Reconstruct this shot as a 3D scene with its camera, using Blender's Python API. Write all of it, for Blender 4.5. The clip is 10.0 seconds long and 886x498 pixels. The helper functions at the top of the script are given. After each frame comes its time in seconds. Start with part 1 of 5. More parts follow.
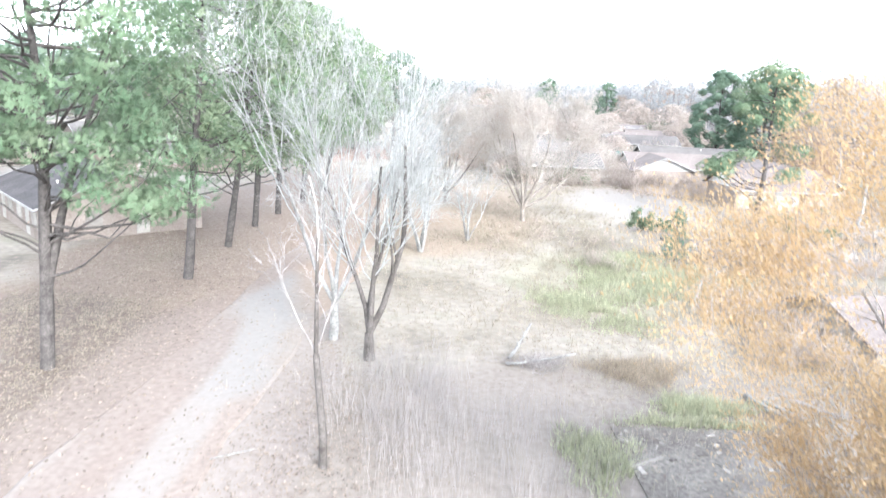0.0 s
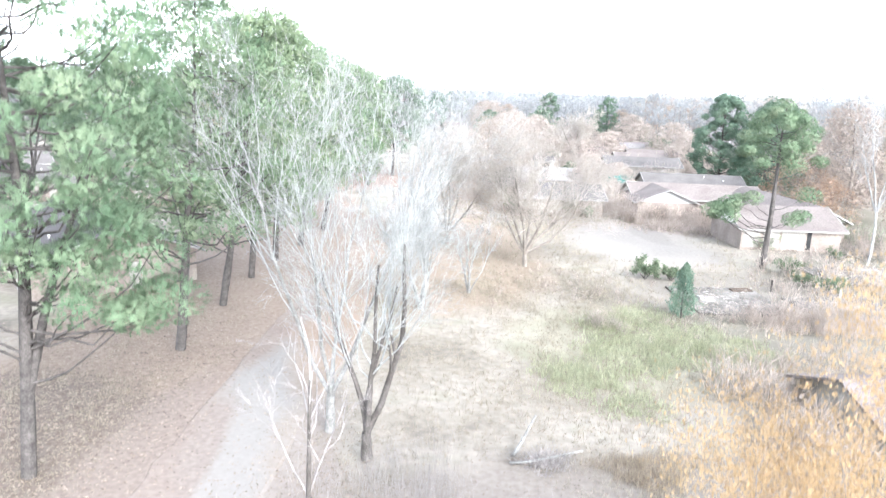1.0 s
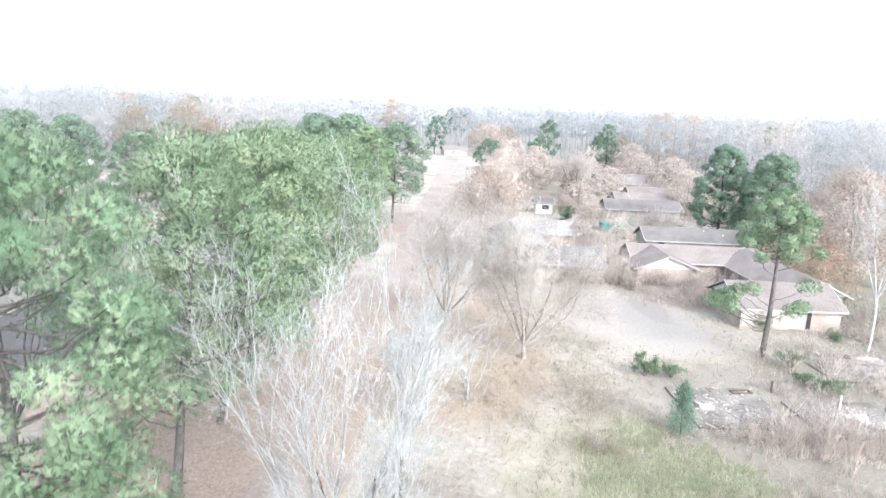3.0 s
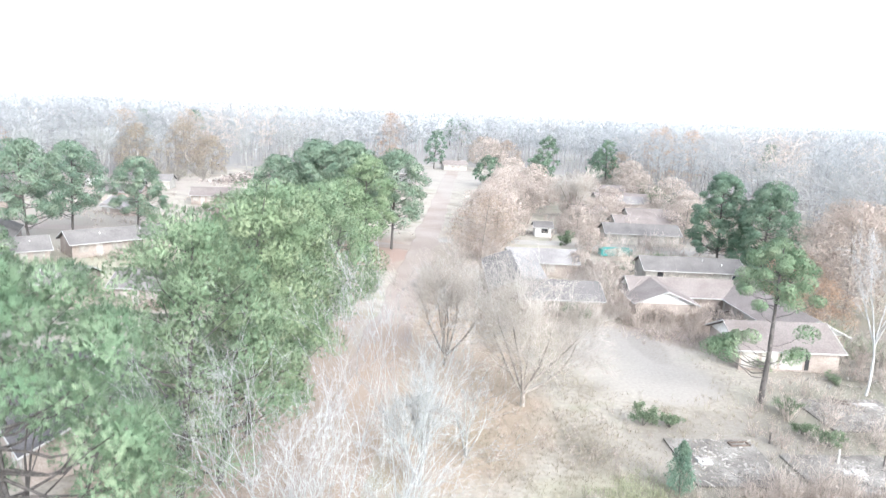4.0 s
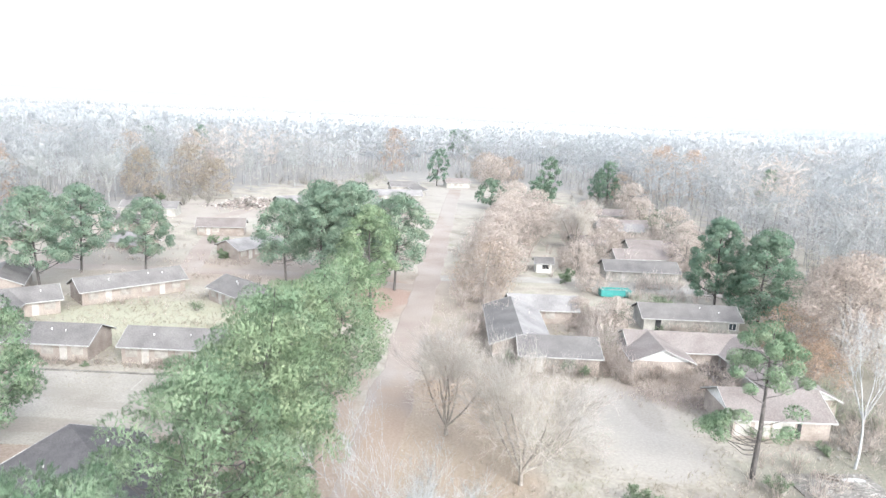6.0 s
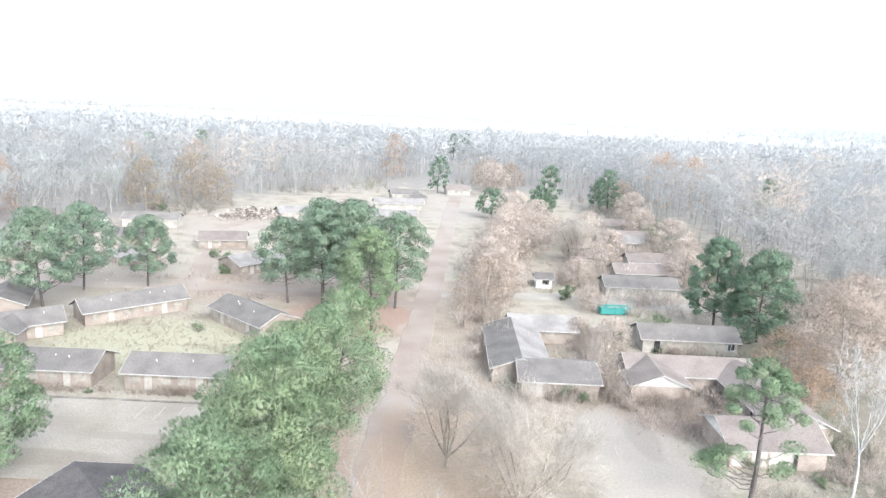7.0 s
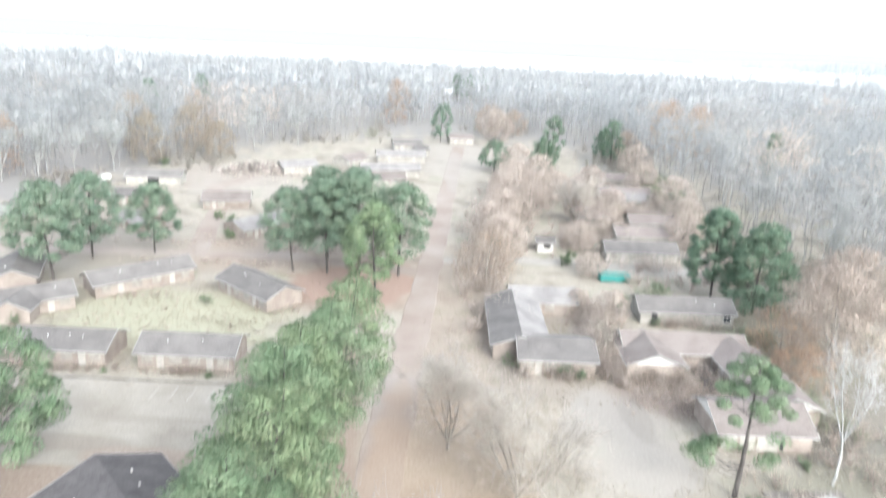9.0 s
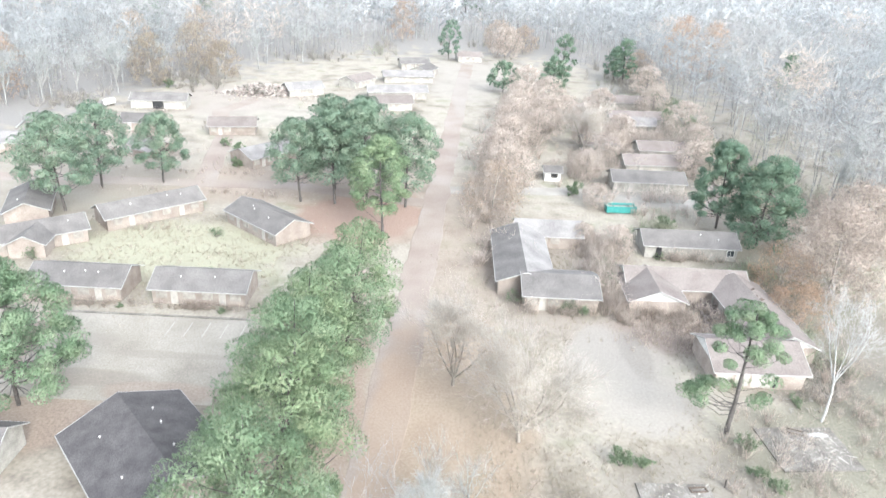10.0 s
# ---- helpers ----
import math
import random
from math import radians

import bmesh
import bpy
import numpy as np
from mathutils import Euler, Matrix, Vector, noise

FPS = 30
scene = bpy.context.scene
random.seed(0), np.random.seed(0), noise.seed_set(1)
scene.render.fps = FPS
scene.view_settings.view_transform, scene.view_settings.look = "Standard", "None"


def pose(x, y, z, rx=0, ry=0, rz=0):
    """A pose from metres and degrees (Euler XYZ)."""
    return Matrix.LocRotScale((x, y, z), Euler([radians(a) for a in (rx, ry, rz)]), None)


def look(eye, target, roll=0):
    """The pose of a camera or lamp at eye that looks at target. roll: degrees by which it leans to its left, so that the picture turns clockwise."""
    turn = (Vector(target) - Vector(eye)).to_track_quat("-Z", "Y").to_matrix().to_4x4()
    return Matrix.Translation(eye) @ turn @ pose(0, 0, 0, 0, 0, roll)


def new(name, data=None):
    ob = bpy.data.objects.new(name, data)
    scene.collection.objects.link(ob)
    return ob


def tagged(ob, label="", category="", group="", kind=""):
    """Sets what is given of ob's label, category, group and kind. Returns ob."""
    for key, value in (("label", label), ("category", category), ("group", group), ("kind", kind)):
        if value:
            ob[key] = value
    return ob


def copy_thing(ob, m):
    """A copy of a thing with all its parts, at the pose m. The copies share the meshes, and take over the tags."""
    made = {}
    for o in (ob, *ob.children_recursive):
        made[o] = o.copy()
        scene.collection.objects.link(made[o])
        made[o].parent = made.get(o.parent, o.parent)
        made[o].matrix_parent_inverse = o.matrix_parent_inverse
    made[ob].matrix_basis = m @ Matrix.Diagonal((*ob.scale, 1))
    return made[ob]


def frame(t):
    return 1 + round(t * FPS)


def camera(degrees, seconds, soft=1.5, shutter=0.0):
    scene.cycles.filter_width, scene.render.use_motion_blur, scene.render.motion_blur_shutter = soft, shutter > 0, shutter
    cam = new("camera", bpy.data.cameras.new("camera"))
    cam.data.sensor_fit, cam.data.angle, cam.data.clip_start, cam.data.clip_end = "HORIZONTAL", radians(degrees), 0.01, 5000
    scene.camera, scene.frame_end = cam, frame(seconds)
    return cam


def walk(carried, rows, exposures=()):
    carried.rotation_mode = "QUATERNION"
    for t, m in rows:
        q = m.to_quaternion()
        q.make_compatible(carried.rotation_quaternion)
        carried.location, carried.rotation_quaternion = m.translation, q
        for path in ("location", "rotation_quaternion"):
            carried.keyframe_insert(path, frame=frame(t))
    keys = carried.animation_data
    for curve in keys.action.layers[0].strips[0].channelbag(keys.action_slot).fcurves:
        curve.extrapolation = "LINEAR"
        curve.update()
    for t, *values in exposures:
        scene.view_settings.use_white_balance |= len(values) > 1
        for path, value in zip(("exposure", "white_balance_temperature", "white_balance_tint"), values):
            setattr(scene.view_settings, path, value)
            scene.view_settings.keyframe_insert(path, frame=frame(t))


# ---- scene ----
cam = camera(65.2, 10.0, soft=1.4, shutter=0.5)
PATH = [
    (0, (-0.063, 0.072, 12.003), (-0.05, 2.022, 11.559), 2.5),
    (0.5, (-0.08, 1.536, 13.428), (-0.072, 3.49, 13.001), 2.4),
    (1, (-0.225, 2.209, 15.439), (-0.214, 4.163, 15.011), 2.4),
    (1.5, (-0.206, 2.413, 17.344), (-0.194, 4.367, 16.918), 2.4),
    (2, (-0.233, 2.627, 19.294), (-0.222, 4.581, 18.87), 2.5),
    (2.5, (-0.359, 3.428, 21.343), (-0.348, 5.384, 20.924), 2.6),
    (4, (-0.596, 4.744, 27.304), (-0.585, 6.705, 26.91), 2.6),
    (4.5, (-0.595, 4.401, 29.451), (-0.587, 6.363, 29.06), 2.6),
    (5, (-0.592, 4.267, 31.644), (-0.585, 6.228, 31.252), 2.6),
    (5.5, (-0.677, 4.163, 33.8), (-0.673, 6.124, 33.406), 2.6),
    (7, (-0.882, 4.203, 39.907), (-0.882, 6.162, 39.507), 2.6),
    (7.5, (-0.924, 4.295, 41.791), (-0.926, 6.253, 41.388), 2.55),
    (8, (-1.017, 4.419, 43.695), (-1.018, 6.377, 43.288), 2.6),
    (8.5, (-1.062, 4.544, 45.696), (-1.064, 6.502, 45.286), 2.6),
    (8.8, (-1.04, 4.5, 46.45), (-1.041, 6.452, 46.015), 2.6),
    (9, (-1.015, 4.384, 46.913), (-1.016, 6.298, 46.33), 2.6),
    (9.5, (-1.006, 4.983, 49.552), (-1.015, 6.841, 48.811), 2.6),
    (10, (-0.889, 4.66, 50.595), (-0.902, 6.486, 49.779), 2.6),
]
walk(cam, [(t, look(eye, target, roll)) for t, eye, target, roll in PATH], [(0.0, 3.2, 6200, 10), (1.0, 3.2, 6200, 10), (2.5, 3.1, 6250, 10), (5.0, 2.92, 6350, 8.5), (8.0, 2.85, 6450, 8), (9.0, 2.85, 6450, 7), (10.0, 2.97, 6380, 7)])

# ---- light: a bright overcast winter sky ----
world = bpy.data.worlds.new("overcast_sky")
scene.world = world
world.use_nodes = True
wn, wl = world.node_tree.nodes, world.node_tree.links
bg = wn["Background"]
sky = wn.new("ShaderNodeTexSky")
sky.sky_type, sky.sun_disc = "NISHITA", False
sky.sun_elevation, sky.sun_rotation = radians(32), radians(150)
sky.air_density, sky.dust_density, sky.ozone_density = 1.0, 1.0, 1.0
# the bright haze near the horizon goes on down to the edge of the land
gen = wn.new("ShaderNodeTexCoord")
sep, com, top = wn.new("ShaderNodeSeparateXYZ"), wn.new("ShaderNodeCombineXYZ"), wn.new("ShaderNodeMath")
top.operation, top.inputs[1].default_value = "MAXIMUM", 0.12
wl.new(gen.outputs["Generated"], sep.inputs[0]), wl.new(sep.outputs[2], top.inputs[0])
wl.new(sep.outputs[0], com.inputs[0]), wl.new(sep.outputs[1], com.inputs[1]), wl.new(top.outputs[0], com.inputs[2])
wl.new(com.outputs[0], sky.inputs[0])
hsv = wn.new("ShaderNodeHueSaturation")
hsv.inputs["Saturation"].default_value = 0.35
wl.new(sky.outputs[0], hsv.inputs["Color"])
wl.new(hsv.outputs[0], bg.inputs["Color"])
bg.inputs["Strength"].default_value = 0.15
sun = new("sun", bpy.data.lights.new("sun", "SUN"))
sun.data.energy, sun.data.angle, sun.data.color = 0.8, radians(30), (1.0, 0.98, 0.95)
sun.matrix_world = look((0, 0, 100), (0 - 60 * math.sin(radians(150)), 0 - 60 * math.cos(radians(150)), 62))

# ---- materials ----
def mat(name, colours, scale=1.0, rough=0.9, bump=0.2, spread=0.0, island=False, fine=12.0, detail=6.0, translucent=0.0, metal=0.0, grain=0.2, tone=0.0):
    """Two or three colours mixed by coarse noise, darkened and lightened by fine noise; spread: random value from object to object or island to island."""
    m = bpy.data.materials.new(name)
    m.use_nodes = True
    n, l = m.node_tree.nodes, m.node_tree.links
    b = n["Principled BSDF"]
    b.inputs["Roughness"].default_value, b.inputs["Metallic"].default_value = rough, metal
    b.inputs["Specular IOR Level"].default_value = 0.08 if rough > 0.7 else 0.4
    tc = n.new("ShaderNodeTexCoord")
    n1 = n.new("ShaderNodeTexNoise")
    n1.inputs["Scale"].default_value, n1.inputs["Detail"].default_value = scale, detail
    l.new(tc.outputs["Object"], n1.inputs["Vector"])
    ramp = n.new("ShaderNodeValToRGB")
    while len(ramp.color_ramp.elements) < len(colours):
        ramp.color_ramp.elements.new(0.5)
    for k, c in enumerate(colours):
        e = ramp.color_ramp.elements[k]
        e.position, e.color = 0.32 + 0.36 * k / max(1, len(colours) - 1), (*c, 1)
    l.new(n1.outputs["Fac"], ramp.inputs["Fac"])
    n2 = n.new("ShaderNodeTexNoise")
    n2.inputs["Scale"].default_value, n2.inputs["Detail"].default_value = scale * fine, 6.0
    l.new(tc.outputs["Object"], n2.inputs["Vector"])
    h = n.new("ShaderNodeHueSaturation")
    l.new(ramp.outputs["Color"], h.inputs["Color"])
    mr = n.new("ShaderNodeMapRange")
    mr.inputs["From Min"].default_value, mr.inputs["From Max"].default_value = 0.3, 0.7
    mr.inputs["To Min"].default_value, mr.inputs["To Max"].default_value = 1 - grain, 1 + grain
    l.new(n2.outputs["Fac"], mr.inputs["Value"])
    value = mr.outputs["Result"]
    if spread:
        if island:
            rnd = n.new("ShaderNodeNewGeometry").outputs["Random Per Island"]
        else:
            rnd = n.new("ShaderNodeObjectInfo").outputs["Random"]
        m2 = n.new("ShaderNodeMapRange")
        m2.inputs["To Min"].default_value, m2.inputs["To Max"].default_value = 1 - spread, 1 + spread
        l.new(rnd, m2.inputs["Value"])
        mul = n.new("ShaderNodeMath")
        mul.operation = "MULTIPLY"
        l.new(value, mul.inputs[0]), l.new(m2.outputs["Result"], mul.inputs[1])
        value = mul.outputs[0]
    l.new(value, h.inputs["Value"])
    if tone:
        m3 = n.new("ShaderNodeMapRange")
        m3.inputs["To Min"].default_value, m3.inputs["To Max"].default_value = 0.5 - tone, 0.5 + tone
        l.new(n.new("ShaderNodeObjectInfo").outputs["Random"], m3.inputs["Value"])
        l.new(m3.outputs["Result"], h.inputs["Hue"])
    l.new(h.outputs["Color"], b.inputs["Base Color"])
    if bump:
        bp = n.new("ShaderNodeBump")
        bp.inputs["Strength"].default_value, bp.inputs["Distance"].default_value = bump, 0.05
        l.new(n2.outputs["Fac"], bp.inputs["Height"])
        l.new(bp.outputs["Normal"], b.inputs["Normal"])
    if translucent:
        tr = n.new("ShaderNodeBsdfTranslucent")
        l.new(h.outputs["Color"], tr.inputs["Color"])
        mx = n.new("ShaderNodeMixShader")
        mx.inputs["Fac"].default_value = translucent
        l.new(b.outputs[0], mx.inputs[1]), l.new(tr.outputs[0], mx.inputs[2])
        l.new(mx.outputs[0], n["Material Output"].inputs["Surface"])
    return m


PINE_BARK = mat("pine_bark", [(0.048, 0.044, 0.042), (0.098, 0.089, 0.084)], 3, bump=0.8, fine=5, grain=0.3)
GREY_BARK = mat("grey_bark", [(0.055, 0.049, 0.045), (0.115, 0.105, 0.098)], 2, bump=0.6, fine=6, grain=0.3)
OAK_BARK = mat("oak_bark", [(0.15, 0.132, 0.116), (0.23, 0.208, 0.186)], 2, bump=0.6, fine=6, grain=0.3)
TWIG_OAK = mat("oak_twigs", [(0.38, 0.345, 0.308), (0.46, 0.425, 0.385)], 0.5, bump=0, spread=0.18, island=True, translucent=0.6)
PALE_BARK = mat("pale_bark", [(0.14, 0.135, 0.128), (0.25, 0.25, 0.24)], 2, bump=0.5, fine=6, grain=0.3)
BIRCH = mat("white_birch_bark", [(0.24, 0.237, 0.232), (0.33, 0.327, 0.32)], 1.5, bump=0.4, fine=8, spread=0.15, island=True)
TWIG_GREY = mat("grey_twigs", [(0.194, 0.18, 0.17), (0.259, 0.24, 0.231)], 0.5, bump=0, spread=0.25, island=True)
TWIG_PALE = mat("pale_twigs", [(0.265, 0.268, 0.26), (0.325, 0.33, 0.323)], 0.5, bump=0, spread=0.2, island=True, translucent=0.3)
TWIG_BROWN = mat("brown_twigs", [(0.3, 0.25, 0.218), (0.36, 0.308, 0.272)], 0.5, bump=0, spread=0.18, island=True, translucent=0.45)
TWIG_RUST = mat("rusty_twigs", [(0.385, 0.328, 0.29), (0.455, 0.4, 0.358)], 0.5, bump=0, spread=0.18, island=True, translucent=0.5)
NEEDLES = mat("pine_needles", [(0.092, 0.148, 0.088), (0.148, 0.206, 0.13), (0.2, 0.246, 0.162)], 0.5, rough=0.75, bump=0, spread=0.16, island=True, translucent=0.28, tone=0.012)
NEEDLES_WARM = mat("warm_pine_needles", [(0.114, 0.16, 0.092), (0.17, 0.218, 0.132), (0.224, 0.258, 0.165)], 0.5, rough=0.75, bump=0, spread=0.16, island=True, translucent=0.28, tone=0.012)
NEEDLES_COOL = mat("cool_pine_needles", [(0.1, 0.152, 0.112), (0.15, 0.203, 0.148), (0.205, 0.25, 0.182)], 0.5, rough=0.75, bump=0, spread=0.14, island=True, translucent=0.3, tone=0.012)
NEEDLES_DARK = mat("dark_needles", [(0.098, 0.155, 0.114), (0.142, 0.202, 0.146), (0.188, 0.242, 0.176)], 0.5, rough=0.75, bump=0, spread=0.16, island=True, translucent=0.42, tone=0.015)
LEAF_ORANGE = mat("orange_leaves", [(0.37, 0.262, 0.15), (0.45, 0.335, 0.205)], 0.5, bump=0, spread=0.16, island=True, translucent=0.6)
LEAF_RUST = mat("rust_leaves", [(0.31, 0.25, 0.203), (0.38, 0.31, 0.255)], 0.5, bump=0, spread=0.25, island=True, translucent=0.55)
LEAF_YELLOW = mat("yellow_leaves", [(0.265, 0.222, 0.172), (0.335, 0.285, 0.225)], 0.5, bump=0, spread=0.25, island=True, translucent=0.55)
LEAF_GREEN = mat("green_leaves", [(0.1, 0.137, 0.088), (0.17, 0.2, 0.13)], 0.6, bump=0, spread=0.3, island=True, translucent=0.35)
WEED_GREEN = mat("green_weeds", [(0.275, 0.288, 0.19), (0.34, 0.344, 0.245)], 0.3, bump=0, spread=0.25, island=True, translucent=0.5)
WEED_TAN = mat("dry_grass", [(0.235, 0.208, 0.162), (0.3, 0.27, 0.215)], 0.15, bump=0, spread=0.2, island=True, translucent=0.4)
WEED_BROWN = mat("brown_stems", [(0.34, 0.288, 0.252), (0.42, 0.37, 0.33)], 0.2, bump=0, spread=0.25, island=True, translucent=0.55)
ASPHALT = mat("worn_road", [(0.165, 0.134, 0.116), (0.192, 0.162, 0.142), (0.212, 0.187, 0.168)], 0.1, bump=0.15, fine=40, grain=0.14, detail=8)
CONCRETE = mat("old_concrete", [(0.09, 0.082, 0.074), (0.132, 0.122, 0.11), (0.178, 0.166, 0.152)], 0.5, bump=0.3, fine=14, grain=0.35)
LOT = mat("pale_parking_lot", [(0.165, 0.149, 0.128), (0.195, 0.179, 0.155), (0.222, 0.206, 0.181)], 0.14, bump=0.1, fine=30, grain=0.16)
SHINGLE_GREY = mat("grey_shingles", [(0.085, 0.079, 0.077), (0.122, 0.114, 0.109)], 0.35, bump=0.5, fine=20, spread=0.12, grain=0.25)
SHINGLE_DARK = mat("dark_shingles", [(0.052, 0.049, 0.05), (0.08, 0.075, 0.075)], 0.6, bump=0.5, fine=14, grain=0.25)
SHINGLE_BROWN = mat("brown_shingles", [(0.112, 0.096, 0.09), (0.148, 0.13, 0.122)], 0.35, bump=0.5, fine=20, spread=0.1, grain=0.25)
SHINGLE_PALE = mat("pale_shingles", [(0.125, 0.118, 0.116), (0.185, 0.176, 0.171)], 0.35, bump=0.5, fine=20, grain=0.25)
BRICK = mat("tan_brick_wall", [(0.162, 0.136, 0.12), (0.236, 0.205, 0.182)], 0.5, bump=0.4, fine=16, spread=0.08)
SIDING = mat("pale_siding", [(0.185, 0.175, 0.158), (0.275, 0.263, 0.241)], 0.8, bump=0.2, spread=0.08)
WHITE = mat("white_paint", [(0.36, 0.35, 0.335), (0.46, 0.455, 0.44)], 1.5, rough=0.6, bump=0.1)
TRIM = mat("weathered_trim", [(0.22, 0.215, 0.205), (0.31, 0.303, 0.292)], 1.5, rough=0.75, bump=0.1)
DOOR = mat("faded_door", [(0.24, 0.228, 0.21), (0.30, 0.285, 0.262)], 1.5, rough=0.8, bump=0.1)
# near-black colour for the unlit inside of openings
DARK = mat("opening_shade", [(0.02, 0.02, 0.022), (0.04, 0.04, 0.04)], 1.0, bump=0)
TEAL = mat("teal_steel", [(0.02, 0.15, 0.14), (0.035, 0.2, 0.185)], 0.8, rough=0.6, bump=0.1)
RUST = mat("rusty_metal", [(0.22, 0.12, 0.08), (0.34, 0.2, 0.14)], 1.5, bump=0.3)
DEBRIS = mat("debris_wood", [(0.12, 0.108, 0.096), (0.26, 0.246, 0.226)], 0.7, bump=0.3, spread=0.45, island=True)
DIRT = mat("sandy_dirt", [(0.185, 0.17, 0.152), (0.215, 0.202, 0.184), (0.245, 0.233, 0.215)], 0.2, bump=0.15, fine=24, grain=0.15)
DECKING = mat("bare_roof_decking", [(0.2, 0.165, 0.142), (0.29, 0.25, 0.222)], 1.2, bump=0.2, spread=0.2, island=True)
LEAF_COPPER = mat("copper_leaves", [(0.3, 0.209, 0.152), (0.37, 0.272, 0.205)], 0.5, bump=0, spread=0.25, island=True, translucent=0.55)
DEBRIS_RED = mat("broken_brick", [(0.21, 0.172, 0.156), (0.35, 0.31, 0.288)], 0.7, bump=0.3, spread=0.3, island=True)
FADED = mat("faded_paint", [(0.235, 0.22, 0.2), (0.285, 0.272, 0.25)], 1.5, bump=0)
BOARD = mat("weathered_board", [(0.165, 0.15, 0.134), (0.255, 0.24, 0.22)], 1.2, bump=0.1, spread=0.15)
BRUSH_GREEN = mat("grey_green_brush", [(0.21, 0.23, 0.165), (0.275, 0.285, 0.215)], 0.1, bump=0, spread=0.25, island=True, translucent=0.45)
GLASS = bpy.data.materials.new("window_glass")
GLASS.use_nodes = True
GLASS.node_tree.nodes["Principled BSDF"].inputs["Base Color"].default_value = (0.03, 0.035, 0.04, 1)
GLASS.node_tree.nodes["Principled BSDF"].inputs["Roughness"].default_value = 0.08


DARK_WOOD = mat("dark_wood", [(0.05, 0.04, 0.035), (0.14, 0.11, 0.09)], 3.0, bump=0.3)


# ---- mesh helpers ----
def tri_mesh(name, V, T, material, smooth=False, normals=None):
    me = bpy.data.meshes.new(name)
    V, T = np.asarray(V, np.float32), np.asarray(T, np.int32)
    me.vertices.add(len(V)), me.vertices.foreach_set("co", V.ravel())
    k = T.shape[1]
    me.loops.add(k * len(T)), me.loops.foreach_set("vertex_index", T.ravel())
    me.polygons.add(len(T)), me.polygons.foreach_set("loop_start", np.arange(0, k * len(T), k, dtype=np.int32))
    me.polygons.foreach_set("use_smooth", np.full(len(T), smooth or normals is not None))
    me.update(calc_edges=True)
    if normals is not None:
        me.normals_split_custom_set_from_vertices(np.asarray(normals, np.float32))
    me.materials.append(material)
    return me


def part(name, me, parent=None, label=""):
    ob = new(name, me)
    ob.parent = parent
    if label:
        ob["label"] = label
    return ob


def joined(pieces):
    """Vertices and faces of several pieces as one."""
    V, T, k = [], [], 0
    for v, t in pieces:
        V.append(v), T.append(np.asarray(t) + k)
        k += len(v)
    return np.concatenate(V), np.concatenate(T)


def box(x0, x1, y0, y1, z0, z1):
    V = np.array([(x, y, z) for z in (z0, z1) for x, y in ((x0, y0), (x1, y0), (x1, y1), (x0, y1))], float)
    return V, np.array([(0, 3, 2, 1), (4, 5, 6, 7), (0, 1, 5, 4), (1, 2, 6, 5), (2, 3, 7, 6), (3, 0, 4, 7)])


def turned(v, deg, at=(0, 0, 0)):
    c, s = math.cos(radians(deg)), math.sin(radians(deg))
    return np.asarray(v) @ np.array([[c, s, 0], [-s, c, 0], [0, 0, 1]]) + np.asarray(at)


def unit(a):
    return a / np.maximum(np.linalg.norm(a, axis=-1, keepdims=True), 1e-9)


def across(d, r):
    """Two directions square to each d."""
    a = unit(np.cross(d, unit(r.normal(size=d.shape))))
    return a, np.cross(d, a)


def tubes(segs, sides, r):
    """Tapered tubes along segments (x0 y0 z0 x1 y1 z1 r0 r1)."""
    S = np.asarray(segs, float)
    p0, p1, r0, r1 = S[:, :3], S[:, 3:6], S[:, 6], S[:, 7]
    a, b = across(unit(p1 - p0), r)
    an = np.arange(sides) * 2 * np.pi / sides
    ring = np.cos(an)[None, :, None] * a[:, None] + np.sin(an)[None, :, None] * b[:, None]
    V = np.concatenate([p0[:, None] + ring * r0[:, None, None], p1[:, None] + ring * r1[:, None, None]], 1).reshape(-1, 3)
    base = (np.arange(len(S)) * 2 * sides)[:, None]
    i = np.arange(sides)
    j = (i + 1) % sides
    T = np.concatenate([np.stack([base + i, base + j, base + sides + j], -1), np.stack([base + i, base + sides + j, base + sides + i], -1)], 1).reshape(-1, 3)
    return V, T


def slivers(p, d, length, width, r, N=None):
    """One long thin triangle for each point and direction, turned flat to the normals N where they are given."""
    n = len(p)
    a = across(d, r)[0] if N is None else unit(np.cross(d, N) + r.normal(size=d.shape) * 0.12)
    w = (np.broadcast_to(width, n) / 2)[:, None]
    V = np.stack([p - a * w, p + a * w, p + d * np.broadcast_to(length, n)[:, None]], 1).reshape(-1, 3)
    return V, np.arange(3 * n).reshape(-1, 3)


UP = np.array([0, 0, 1.0])


def facing(V, N):
    """Thin triangles wound to the side of their soft normals, as a tuft or a spray of twigs catches light as a whole."""
    t = V.reshape(-1, 3, 3).copy()
    back = (np.cross(t[:, 1] - t[:, 0], t[:, 2] - t[:, 0]) * N).sum(1) < 0
    t[back] = t[back][:, [1, 0, 2]]
    return t.reshape(-1, 3), np.repeat(N, 3, 0)


def ring_normals(V, sides):
    """Outward normals of tubes, tilted up a little."""
    q = V.reshape(-1, sides, 3)
    return unit(unit(q - q.mean(1, keepdims=True)).reshape(-1, 3) + UP * 0.4)


